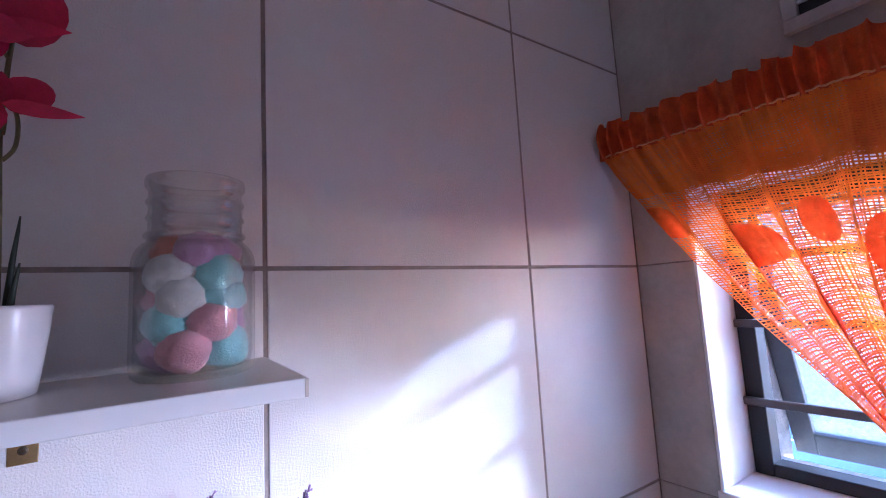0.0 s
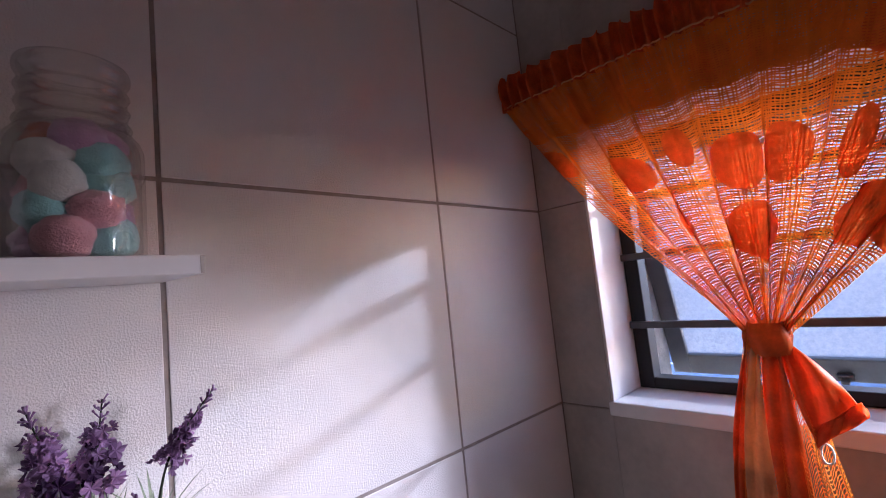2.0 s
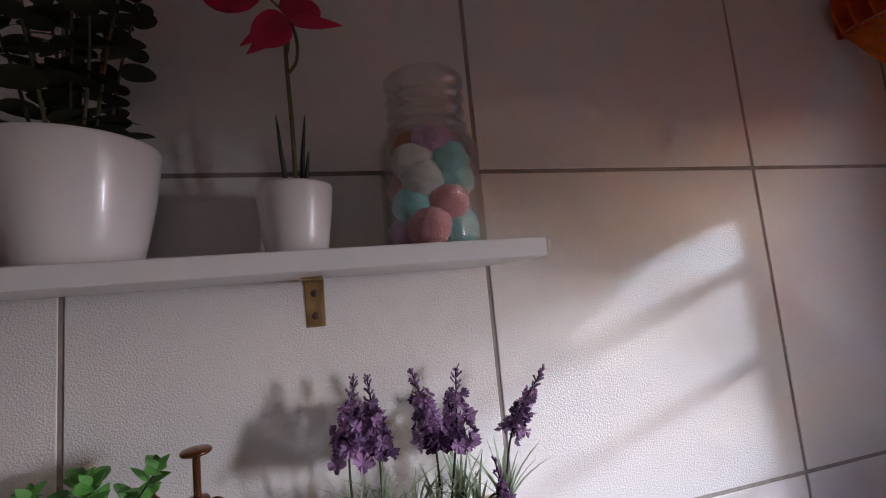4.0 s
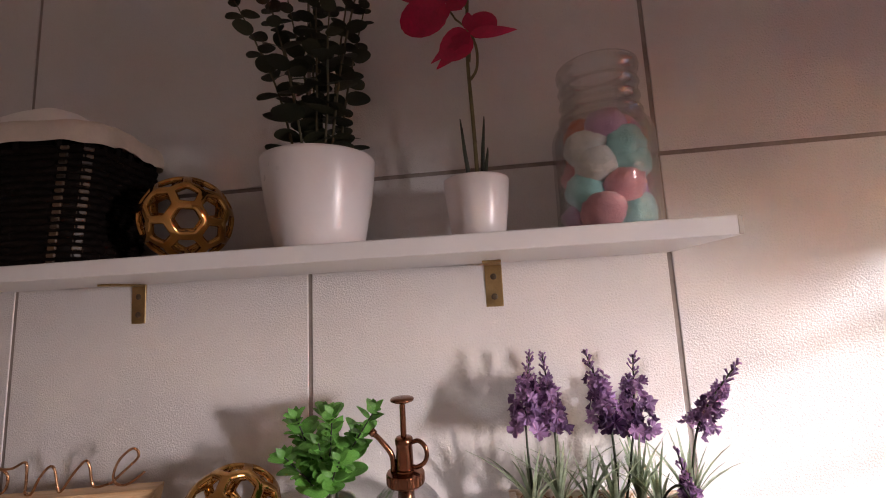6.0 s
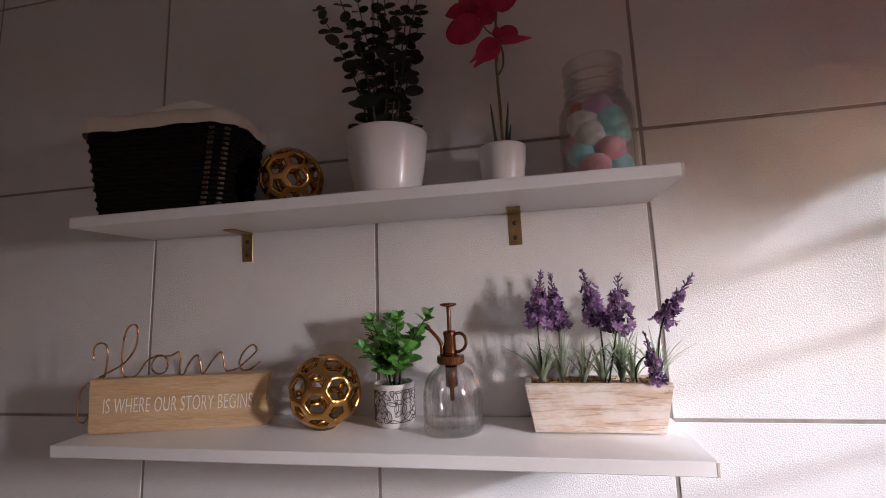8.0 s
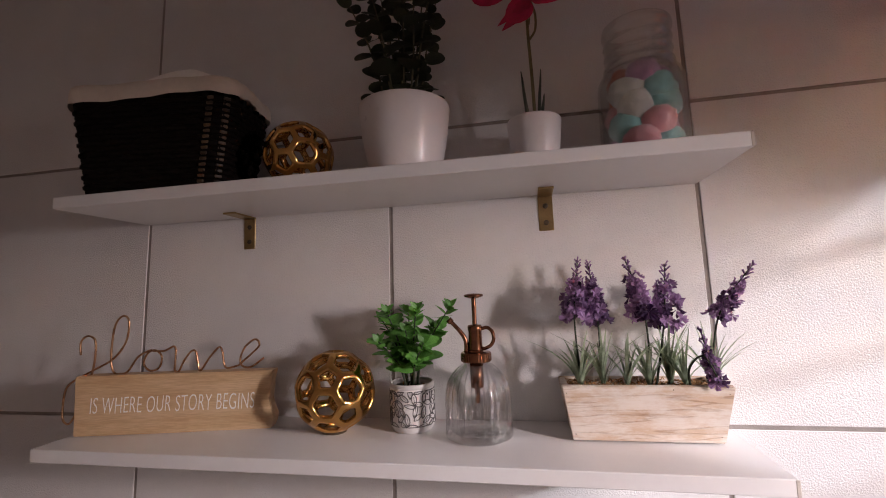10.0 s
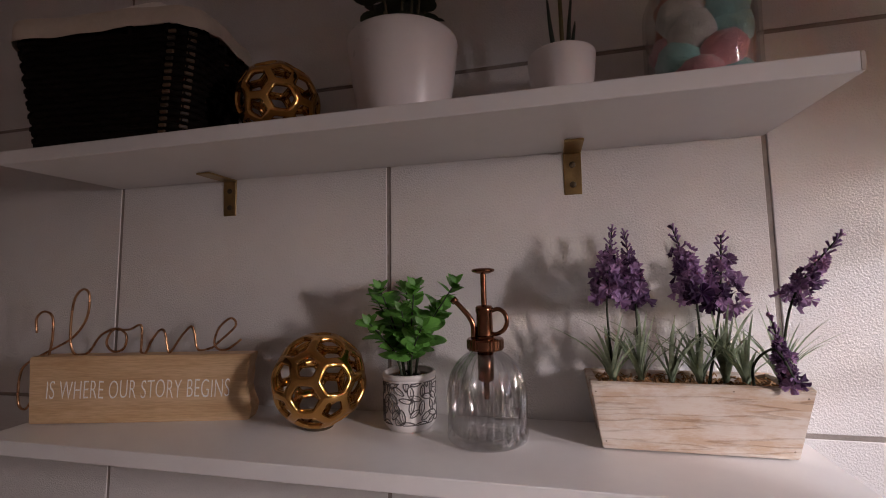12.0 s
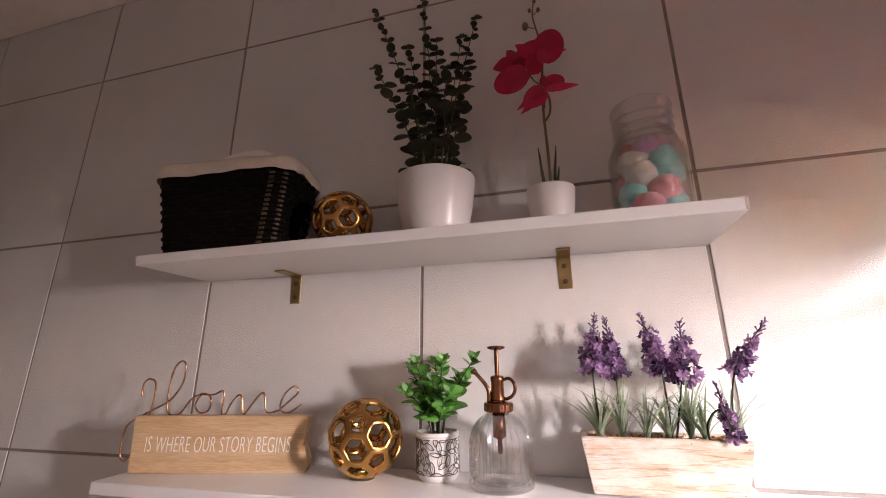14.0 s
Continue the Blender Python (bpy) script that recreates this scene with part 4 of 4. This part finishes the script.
me = bpy.data.meshes.new_from_object(tmp.evaluated_get(bpy.context.evaluated_depsgraph_get()))
bpy.data.objects.remove(tmp)
xs, ys = [v.co.x for v in me.vertices], [v.co.y for v in me.vertices]
wide, high = 0.2055 / (max(xs) - min(xs)), 0.0198 / (max(ys) - min(ys))
for v in me.vertices:
    x, y, z = (v.co.x - min(xs)) * wide, (v.co.y - min(ys)) * high, v.co.z
    v.co = (0.0200 + x + 0.06 * y, -0.0003 - z, 0.0275 + y + 0.0004 * math.sin(x * 160))
me.materials.clear()
me.materials.append(M_WHITE)
ob = new("lettering", me)
ob.parent = sign
ob["label"] = "white hand-painted capital letters"

K = 0.000368
def wire(pts, name="wire_letter"):
    """One stroke of the bent wire, in the sign's own plane."""
    w = spline([(x * K, 0.011, SHT + z * K) for x, z in pts], 6)
    bm = bmesh.new()
    tube(bm, w, 0.0013, 8)
    return part(name, bm, M_WIRE, sign, "bent copper wire stroke", True)


wire([(-6, 70), (-7, 116), (16, 136), (42, 120), (44, 60), (34, 2), (24, -14)])
wire([(-16, -134), (-38, -166), (-60, -146), (-57, -66), (-36, -26), (36, 14), (108, 54), (150, 114), (158, 184), (138, 204), (112, 176), (101, 106), (101, 36), (116, 2), (156, 6), (192, 56), (226, 76), (240, 80)])
wire([(240, 80), (222, 62), (214, 32), (236, 8), (268, 18), (276, 56), (256, 78), (242, 77), (285, 76), (320, 90), (324, 50), (321, 6)])
wire([(321, 6), (336, 2), (356, 42), (380, 72), (396, 66), (406, 12), (416, 6), (446, 50), (476, 82), (488, 68), (496, 20), (510, 8), (546, 16)])
wire([(546, 16), (592, 56), (618, 82), (614, 102), (596, 104), (566, 76), (552, 36), (562, 12), (592, 10), (636, 40)])

# ---- small green plant ----
plant = thing("small_potted_plant", pose(-0.362, -0.039, ls(-0.039), LOW), "artificial bright green leafy plant in a white patterned pot", "plant")
R, PH = 0.0272, 0.0565
flowerpot([(R - 0.005, 0.0), (R - 0.0035, 0.0015), (R - 0.0005, 0.006), (R, 0.009), (R, PH - 0.0060), (R - 0.0010, PH - 0.0056), (R - 0.0010, PH - 0.0050), (R + 0.0004, PH - 0.0044), (R + 0.0004, PH - 0.001), (R, PH)], M_GPOT, plant, 0.0028)
bm = bmesh.new()
lathe(bm, [(0.0005, PH - 0.006), (0.012, PH - 0.005), (R - 0.0026, PH - 0.008)], 28)
part("soil", bm, M_SOIL, plant, smooth=True)


rb = random.Random(4)
for _ in range(11):
    bm = bmesh.new()
    bmesh.ops.create_icosphere(bm, subdivisions=2, radius=1.0)
    sz = rb.uniform(0.0024, 0.0038)
    bmesh.ops.scale(bm, vec=(sz, sz * rb.uniform(0.7, 1.1), sz * 0.75), verts=bm.verts)
    a, ra = rb.uniform(0, 6.28), rb.uniform(0.006, R - 0.0075)
    bmesh.ops.translate(bm, vec=(ra * math.cos(a), ra * math.sin(a), PH - 0.0045), verts=bm.verts)
    part("pebble", bm, rb.choice((M_GPOT, M_SHRED, M_SOIL)), plant, smooth=True)


def on_pot(a, z, r=R + 0.00015):
    return Vector((r * math.cos(a), r * math.sin(a), z))


bm = bmesh.new()
rp = random.Random(11)
for row in range(6):
    for i in range(15):
        a0, z0 = 2 * math.pi * (i + 0.5 * (row % 2)) / 15 + rp.uniform(-0.08, 0.08), 0.0105 + row * 0.0080 + rp.uniform(-0.002, 0.002)
        tilt = rp.uniform(0, math.pi)
        L, Wd = rp.uniform(0.0058, 0.0075), rp.uniform(0.0022, 0.0030)
        pts = []
        for k in range(17):
            q = 2 * math.pi * k / 16
            lx, ly = L * math.cos(q), Wd * math.sin(q) * (1 - 0.5 * abs(math.cos(q)) ** 3)
            dx, dz = lx * math.cos(tilt) - ly * math.sin(tilt), lx * math.sin(tilt) + ly * math.cos(tilt)
            pts.append(on_pot(a0 + dx / R, min(PH - 0.0070, max(0.009, z0 + dz))))
        tube(bm, pts, 0.00058, 4, caps=False)
        tube(bm, [on_pot(a0 - L * math.cos(tilt) / R, min(PH - 0.0070, max(0.009, z0 - L * math.sin(tilt)))), on_pot(a0 + 0.5 * L * math.cos(tilt) / R, min(PH - 0.0070, max(0.009, z0 + 0.5 * L * math.sin(tilt))))], 0.00026, 4)
part("leaf_pattern", bm, M_INK, plant, "dark grey outlined leaf decoration")
leaf_a = leaf_mesh("leaf", M_GREEN, 0.68, 1.0, 0.30, 0.12)
leaf_b = leaf_mesh("leaf", M_GREEN, 0.58, 1.0, 0.22, 0.34)
rl = random.Random(8)
for bx, by, tx, ty, tz, n in ((-0.006, 0.002, -0.034, 0.006, 0.138, 9), (-0.003, -0.004, -0.022, -0.014, 0.148, 9), (0.000, 0.004, -0.004, 0.010, 0.146, 8), (0.003, -0.003, 0.010, -0.012, 0.150, 9),
                              (0.006, 0.002, 0.026, 0.004, 0.126, 8), (0.007, -0.002, 0.046, -0.006, 0.152, 9), (-0.005, -0.006, -0.030, -0.022, 0.112, 7), (0.004, -0.007, 0.020, -0.026, 0.110, 7), (0.0, 0.0, 0.0, -0.02, 0.125, 8)):
    base, tip = Vector((bx, by, PH - 0.007)), Vector((tx * 1.15, ty, tz * 0.97))
    way = spline([base, base.lerp(tip, 0.4) + Vector((-tx * 0.15, 0, 0.006)), tip], 8)
    bm = bmesh.new()
    tube(bm, way, 0.0015, 6, 0.0007)
    part("stem", bm, M_GSTEM, plant, smooth=True)
    n = round(n * 1.3)
    for k in range(n):
        q = 0.40 + 0.59 * k / (n - 1)
        f = q * (len(way) - 1)
        i = min(int(f), len(way) - 2)
        p = way[i].lerp(way[i + 1], f - i)
        d = (way[i + 1] - way[i]).normalized()
        a = k * 2.4 + rl.uniform(-0.4, 0.4)
        for h in (0, math.pi):
            side = Vector((math.cos(a + h), math.sin(a + h), 0))
            s0 = rl.uniform(0.014, 0.027) * (1.20 - 0.45 * q)
            shared("leaf", leaf_a if rl.random() < 0.65 else leaf_b, aim(p, side + d * rl.uniform(0.2, 1.1), d + Vector((rl.uniform(-0.3, 0.9), rl.uniform(-1.0, 0.2), 0.4)), s0), plant)
    for h in range(3):
        a = h * 2.1
        shared("leaf", leaf_b, aim(tip, Vector((0.6 * math.cos(a), 0.6 * math.sin(a), 0.8)), (0, -0.5, 0.5), 0.013), plant)

# ---- plant mister ----
mister = thing("plant_mister", pose(-0.278, -0.058, ls(-0.058), LOW) @ Matrix.Diagonal((0.97, 0.97, 0.955, 1)), "ribbed clear glass plant mister with a dark copper pump", "spray bottle")
prof = [(0.0365, 0.0), (0.0392, 0.0015), (0.0402, 0.005), (0.0396, 0.009), (0.0396, 0.014), (0.0396, 0.046), (0.0385, 0.056), (0.0350, 0.066), (0.0290, 0.0755), (0.0215, 0.0825), (0.0165, 0.0855), (0.0155, 0.088), (0.0155, 0.091)]
def rib(a, z):
    w = min(1.0, max(0.0, (z - 0.008) / 0.006)) * min(1.0, max(0.0, (0.086 - z) / 0.01))
    return 1 - 0.10 * w * (1 - abs(math.sin(13 * a)))
bm = bmesh.new()
lathe(bm, [(0.0008, 0.0)] + prof, 224, rib)
lathe(bm, [(0.0130, 0.091), (0.0140, 0.085), (0.020, 0.080), (0.0270, 0.073), (0.0325, 0.064), (0.0358, 0.055), (0.0366, 0.046), (0.0366, 0.012), (0.033, 0.008), (0.0008, 0.0075)], 64)
part("bottle", bm, M_BOTTLE, mister, "clear ribbed glass bottle", True)
bm = bmesh.new()
lathe(bm, [(0.0150, 0.0880), (0.0178, 0.0882), (0.0182, 0.0895), (0.0182, 0.0975), (0.0175, 0.0990), (0.0095, 0.1000), (0.0088, 0.1010)], 72, lambda a, z: 1 + (0.018 * abs(math.sin(18 * a)) if 0.089 < z < 0.0978 else 0), closed=True)
collar = part("collar", bm, M_COPPER, mister, "knurled dark copper collar")
bm = bmesh.new()
lathe(bm, [(0.0088, 0.1005), (0.0085, 0.103), (0.0080, 0.124), (0.0088, 0.1255), (0.0088, 0.1300), (0.0075, 0.1318), (0.0032, 0.1325)], 32, closed=True)
part("pump_barrel", bm, M_COPPER, mister, smooth=True)
bm = bmesh.new()
lathe(bm, [(0.0029, 0.132), (0.0029, 0.165)], 16)
lathe(bm, [(0.0029, 0.1640), (0.0060, 0.1645), (0.0112, 0.1665), (0.0118, 0.1680), (0.0110, 0.1692), (0.0060, 0.1702), (0.0005, 0.1704)], 32)
part("plunger", bm, M_COPPER, mister, "copper plunger with a flat round button", True)
bm = bmesh.new()
tube(bm, spline([(-0.0110, -0.002, 0.0995), (-0.0112, -0.002, 0.112), (-0.0150, -0.003, 0.121), (-0.0230, -0.004, 0.131), (-0.0300, -0.005, 0.1385)], 6), 0.0030, 12, 0.0024)
tube(bm, [(-0.0275, -0.0047, 0.1358), (-0.0310, -0.0052, 0.1397)], 0.0038, 12)
part("spout", bm, M_COPPER, mister, "bent copper spray spout", True)
bm = bmesh.new()
tube(bm, spline([(0.0080, -0.001, 0.1270), (0.0150, -0.002, 0.1285), (0.0210, -0.003, 0.1235), (0.0225, -0.003, 0.1150), (0.0190, -0.002, 0.1075), (0.0120, -0.001, 0.1035), (0.0085, 0, 0.1035)], 6), 0.0022, 10)
part("finger_loop", bm, M_COPPER, mister, "curved copper finger loop", True)
bm = bmesh.new()
lathe(bm, [(0.0080, 0.088), (0.0080, 0.058), (0.0060, 0.056), (0.0030, 0.0555), (0.0030, 0.040), (0.0022, 0.038)], 24, closed=True)
part("inner_tube", bm, M_COPPER, mister, "copper pump tube inside the bottle", True)

# ---- lavender planter ----
PZ = ls(-0.045)
planter = thing("wooden_planter", pose(0, 0, 0), "whitewashed wooden trough planter holding artificial lavender", "planter")
TX0, TX1, BX0, BX1 = -0.1845, -0.0160, -0.1750, -0.0250
TYF, TYB, BYF, BYB, TZ = -0.0850, -0.0100, -0.0700, -0.0180, PZ + 0.0585


def slab(a, b, c, d, th, name, lab=""):
    """A board with the outer corners a b c d, th thick."""
    a, b, c, d = (Vector(p) for p in (a, b, c, d))
    n = (b - a).cross(d - a).normalized() * th
    bm = bmesh.new()
    o = [bm.verts.new(p) for p in (a, b, c, d)]
    i = [bm.verts.new(p - n) for p in (a, b, c, d)]
    bm.faces.new(o)
    bm.faces.new(list(reversed(i)))
    for k in range(4):
        j = (k + 1) % 4
        bm.faces.new((o[j], o[k], i[k], i[j]))
    bmesh.ops.bevel(bm, geom=list(bm.edges), offset=0.0010, segments=2, affect="EDGES")
    return part(name, bm, M_PLANTER, planter, lab)


T = 0.0065
front = slab((BX0, BYF, PZ), (BX1, BYF, PZ), (TX1, TYF, TZ), (TX0, TYF, TZ), T, "front_board", "front board with worn white wash and knots")
slab((BX1, BYB, PZ), (BX0, BYB, PZ), (TX0, TYB, TZ), (TX1, TYB, TZ), T, "back_board")
slab((BX1 - 0.001, BYF + T, PZ), (BX1 - 0.001, BYB - T, PZ), (TX1 - 0.001, TYB - T, TZ - 0.0005), (TX1 - 0.001, TYF + T, TZ - 0.0005), T, "end_board")
slab((BX0 + 0.001, BYB - T, PZ), (BX0 + 0.001, BYF + T, PZ), (TX0 + 0.001, TYF + T, TZ - 0.0005), (TX0 + 0.001, TYB - T, TZ - 0.0005), T, "end_board")
part("bottom_board", boxed(BX0 + 0.008, BX1 - 0.008, BYF + T + 0.001, BYB - T - 0.001, PZ + 0.001, PZ + 0.007), M_PLANTER, planter)
for x, q in ((-0.180, 0.88), (-0.172, 0.12), (-0.0215, 0.88), (-0.0290, 0.12), (-0.074, 0.95)):
    bm = bmesh.new()
    lathe(bm, [(0.0007, 0), (0.0006, 0.0003), (0.0002, 0.0004)], 10)
    bmesh.ops.rotate(bm, matrix=Matrix.Rotation(radians(90), 3, "X"), verts=bm.verts)
    bmesh.ops.translate(bm, vec=(x, BYF + (TYF - BYF) * q - 0.0002, PZ + (TZ - PZ) * q), verts=bm.verts)
    part("nail", bm, M_NAIL, planter)
rs = random.Random(21)
bm = bmesh.new()
box(bm, TX0 + 0.010, TX1 - 0.010, TYF + 0.010, TYB - 0.009, PZ + 0.034, PZ + 0.0475)
for _ in range(520):
    c = Vector((rs.uniform(TX0 + 0.010, TX1 - 0.010), rs.uniform(TYF + 0.009, TYB - 0.009), PZ + 0.0485 + rs.uniform(0, 0.008)))
    a, ln, cu = rs.uniform(0, 6.28), rs.uniform(0.004, 0.009), rs.uniform(-0.003, 0.004)
    d = Vector((math.cos(a), math.sin(a), rs.uniform(-0.4, 0.4)))
    tube(bm, [c - d * ln / 2, c + Vector((0, 0, cu)), c + d * ln / 2], rs.uniform(0.0005, 0.0010), 4)
tagged(part("shredded_filling", bm, M_SHRED, planter, "curly brown wood shreds"), kind="stuff")


def floret_mesh(seed):
    """A small cloth blossom of five cupped petals, one unit wide, facing +z."""
    r = random.Random(seed)
    bm = bmesh.new()
    c = bm.verts.new((0, 0, 0))
    for k in range(5):
        a1 = 2 * math.pi * k / 5 + r.uniform(-0.2, 0.2)
        pts = []
        for da, rr, lift in ((-0.60, 0.66, 0.20), (-0.36, 0.95, 0.45), (0.0, 1.0, 0.25), (0.36, 0.95, 0.45), (0.60, 0.66, 0.20)):
            pts.append(bm.verts.new((math.cos(a1 + da) * rr, math.sin(a1 + da) * rr, lift * r.uniform(0.2, 1.7))))
        for x, y in zip(pts, pts[1:]):
            bm.faces.new((c, x, y))
    foot = [bm.verts.new((0.12 * math.cos(a), 0.12 * math.sin(a), -1.1)) for a in (0, 2.1, 4.2)]
    for k in range(3):
        bm.faces.new((c, foot[k], foot[(k + 1) % 3]))
    return mesh_of("floret", bm, M_LAV, False)


FLORETS = [floret_mesh(k) for k in (1, 2, 3)]


def lavender(root, low, tip, seed, lab, full=1.0, bend=None):
    """One artificial lavender: stem, then a spike of florets from low to tip."""
    r = random.Random(seed)
    root, low, tip = Vector(root), Vector(low), Vector(tip)
    t = thing("lavender_stem", pose(0, 0, 0), lab, "flower", "lavender in the trough")
    bm = bmesh.new()
    way = spline([root, *(Vector(b) for b in (bend or [])), low, tip], 8)
    tube(bm, way, 0.0013, 6, 0.0006)
    part("stem", bm, M_GSTEM, t, smooth=True)
    bt = bmesh.new()
    ax = (tip - low).normalized()
    sx = ax.orthogonal().normalized()
    sy = ax.cross(sx)
    length = (tip - low).length
    whorls = int(length / 0.0054)
    for w in range(whorls):
        q = w / (whorls - 1)
        wave = 0.86 + 0.20 * math.cos(w * 2.1 + seed)
        rad = (0.0140 * (1 - q) ** 0.9 + 0.0024) * full * wave
        count = 6 if q < 0.35 else (5 if q < 0.6 else 4)
        for k in range(count):
            a = 2 * math.pi * (k + 0.5 * (w % 2)) / count + r.uniform(-0.4, 0.4)
            out = sx * math.cos(a) + sy * math.sin(a)
            p = low + ax * (q * length + r.uniform(-0.0025, 0.0025)) + out * rad * r.uniform(0.60, 1.15)
            face = (out + ax * r.uniform(-0.3, 0.7) + Vector((r.uniform(-0.5, 0.5), r.uniform(-0.5, 0.5), 0))).normalized()
            if q > 0.64:
                tube(bt, [low + ax * (q * length - 0.003), p, p + (face + ax).normalized() * 0.0026], 0.0006, 4, 0.0013)
                continue
            size = (0.0080 - 0.0038 * q) * r.uniform(0.75, 1.25) * (0.5 + 0.5 * min(1.0, full))
            m = Matrix.Translation(p) @ face.to_track_quat("Z", "Y").to_matrix().to_4x4() @ Matrix.Rotation(r.uniform(0, 6.28), 4, "Z") @ Matrix.Scale(size, 4)
            shared("floret", r.choice(FLORETS), m, t)
    tagged(part("bud_tip", bt, M_LAVTIP, t, "pale lilac buds at the tip", True), kind="stuff")
    return t


ROOT = PZ + 0.049
lavender((-0.160, -0.050, ROOT), (-0.1635, -0.052, 1.330), (-0.1555, -0.050, 1.397), 1, "artificial purple lavender, full and upright, in the trough")
lavender((-0.138, -0.046, ROOT), (-0.1370, -0.044, 1.328), (-0.1430, -0.040, 1.394), 2, "artificial purple lavender, upright, in the trough", 0.85)
lavender((-0.086, -0.050, ROOT), (-0.0870, -0.050, 1.333), (-0.1035, -0.052, 1.396), 3, "artificial purple lavender leaning slightly, in the trough", 1.0)
lavender((-0.084, -0.056, ROOT), (-0.0640, -0.038, 1.324), (-0.0545, -0.026, 1.390), 4, "artificial purple lavender, broad and full, in the trough", 1.15)
lavender((-0.024, -0.045, ROOT), (-0.0130, -0.054, 1.329), (0.0260, -0.056, 1.384), 5, "artificial purple lavender leaning out past the trough's end", 0.62)
lavender((-0.050, -0.062, ROOT), (-0.0330, -0.085, 1.263), (-0.0400, -0.076, 1.315), 6, "short artificial lavender hanging over the trough's front", 0.42, [(-0.052, -0.068, 1.275), (-0.042, -0.082, 1.290), (-0.034, -0.090, 1.270)])


def tuft(x, y, n, height, seed):
    """Grassy blades rising from one foot."""
    r = random.Random(seed)
    t = thing("grass_tuft", pose(x, y, ROOT), "artificial sage-green grass blades standing in the trough", "grass", "grass in the trough")
    for _ in range(round(n * 0.85)):
        a, ln, sp = r.uniform(0, 6.28), height * 1.2 * r.uniform(0.6, 1.1), r.uniform(0.10, 0.80)
        d = Vector((math.cos(a), math.sin(a) * 0.7, 0))
        side = Vector((-math.sin(a), math.cos(a), 0))
        bm = bmesh.new()
        rows = []
        for k in range(7):
            q = k / 6
            p = d * ln * sp * q ** 1.7 + Vector((0, 0, ln * (q - 0.35 * sp * q * q)))
            w = 0.0024 * (1 - q) ** 0.6 + 0.0002
            rows.append([bm.verts.new(p - side * w), bm.verts.new(p + Vector((0, 0, -w * 0.5))), bm.verts.new(p + side * w)])
        for u, v in zip(rows, rows[1:]):
            bm.faces.new((u[0], u[1], v[1], v[0]))
            bm.faces.new((u[1], u[2], v[2], v[1]))
        part("blade", bm, M_BLADE, t, smooth=True)


for i, (x, y, n, h) in enumerate(((-0.162, -0.054, 24, 0.060), (-0.136, -0.048, 22, 0.066), (-0.110, -0.046, 16, 0.068), (-0.088, -0.050, 22, 0.064), (-0.064, -0.040, 24, 0.068), (-0.052, -0.052, 16, 0.058), (-0.022, -0.044, 24, 0.060))):
    tuft(x, y, n, h, 30 + i)


# ---- wall tiles ----
def clip(rects, o):
    """Cuts the rectangle o out of the rectangles."""
    out = []
    for a0, a1, b0, b1 in rects:
        if a1 <= o[0] or a0 >= o[1] or b1 <= o[2] or b0 >= o[3]:
            out.append((a0, a1, b0, b1))
            continue
        if a0 < o[0]:
            out.append((a0, o[0], b0, b1))
        if a1 > o[1]:
            out.append((o[1], a1, b0, b1))
        m0, m1 = max(a0, o[0]), min(a1, o[1])
        if b0 < o[2]:
            out.append((m0, m1, b0, o[2]))
        if b1 > o[3]:
            out.append((m0, m1, o[3], b1))
    return out


G = 0.0024   # half a joint
for i in range(-5, 2):
    for k in range(0, 6):
        x0, x1, z0, z1 = max(LEFT, i * 0.4), min(WX - 0.001, i * 0.4 + 0.4), k * 0.4, min(CEIL, k * 0.4 + 0.4)
        if x1 - x0 > 0.02:
            part("tile", boxed(x0 + (G if x0 > LEFT else 0), x1 - (G if x1 < WX - 0.01 else 0), 0.0 + random.uniform(0, 0.0004), 0.010, z0 + G, z1 - G, 0.0009, 2), M_TILE, wall_n)
rects = []
rects.append((BACK + 0.0012, -0.0012, 1.6012, CEIL - 0.0012))
for j in range(0, 4):
    for k in range(0, 4):
        rects.append((max(BACK, -j * 0.4 - 0.4) + 0.0012, min(0, -j * 0.4) - 0.0012, k * 0.4 + 0.0012, min(CEIL, k * 0.4 + 0.4) - 0.0012))
for y0, y1, z0, z1 in clip(rects, (OY0 - 0.0005, OY1 + 0.0005, OZ0 - 0.0145, OZ1)):
    if min(y1 - y0, z1 - z0) > 0.004:
        part("tile", boxed(WX, WX + 0.010, y0, y1, z0, z1, 0.0007, 1), M_STONE, wall_e)
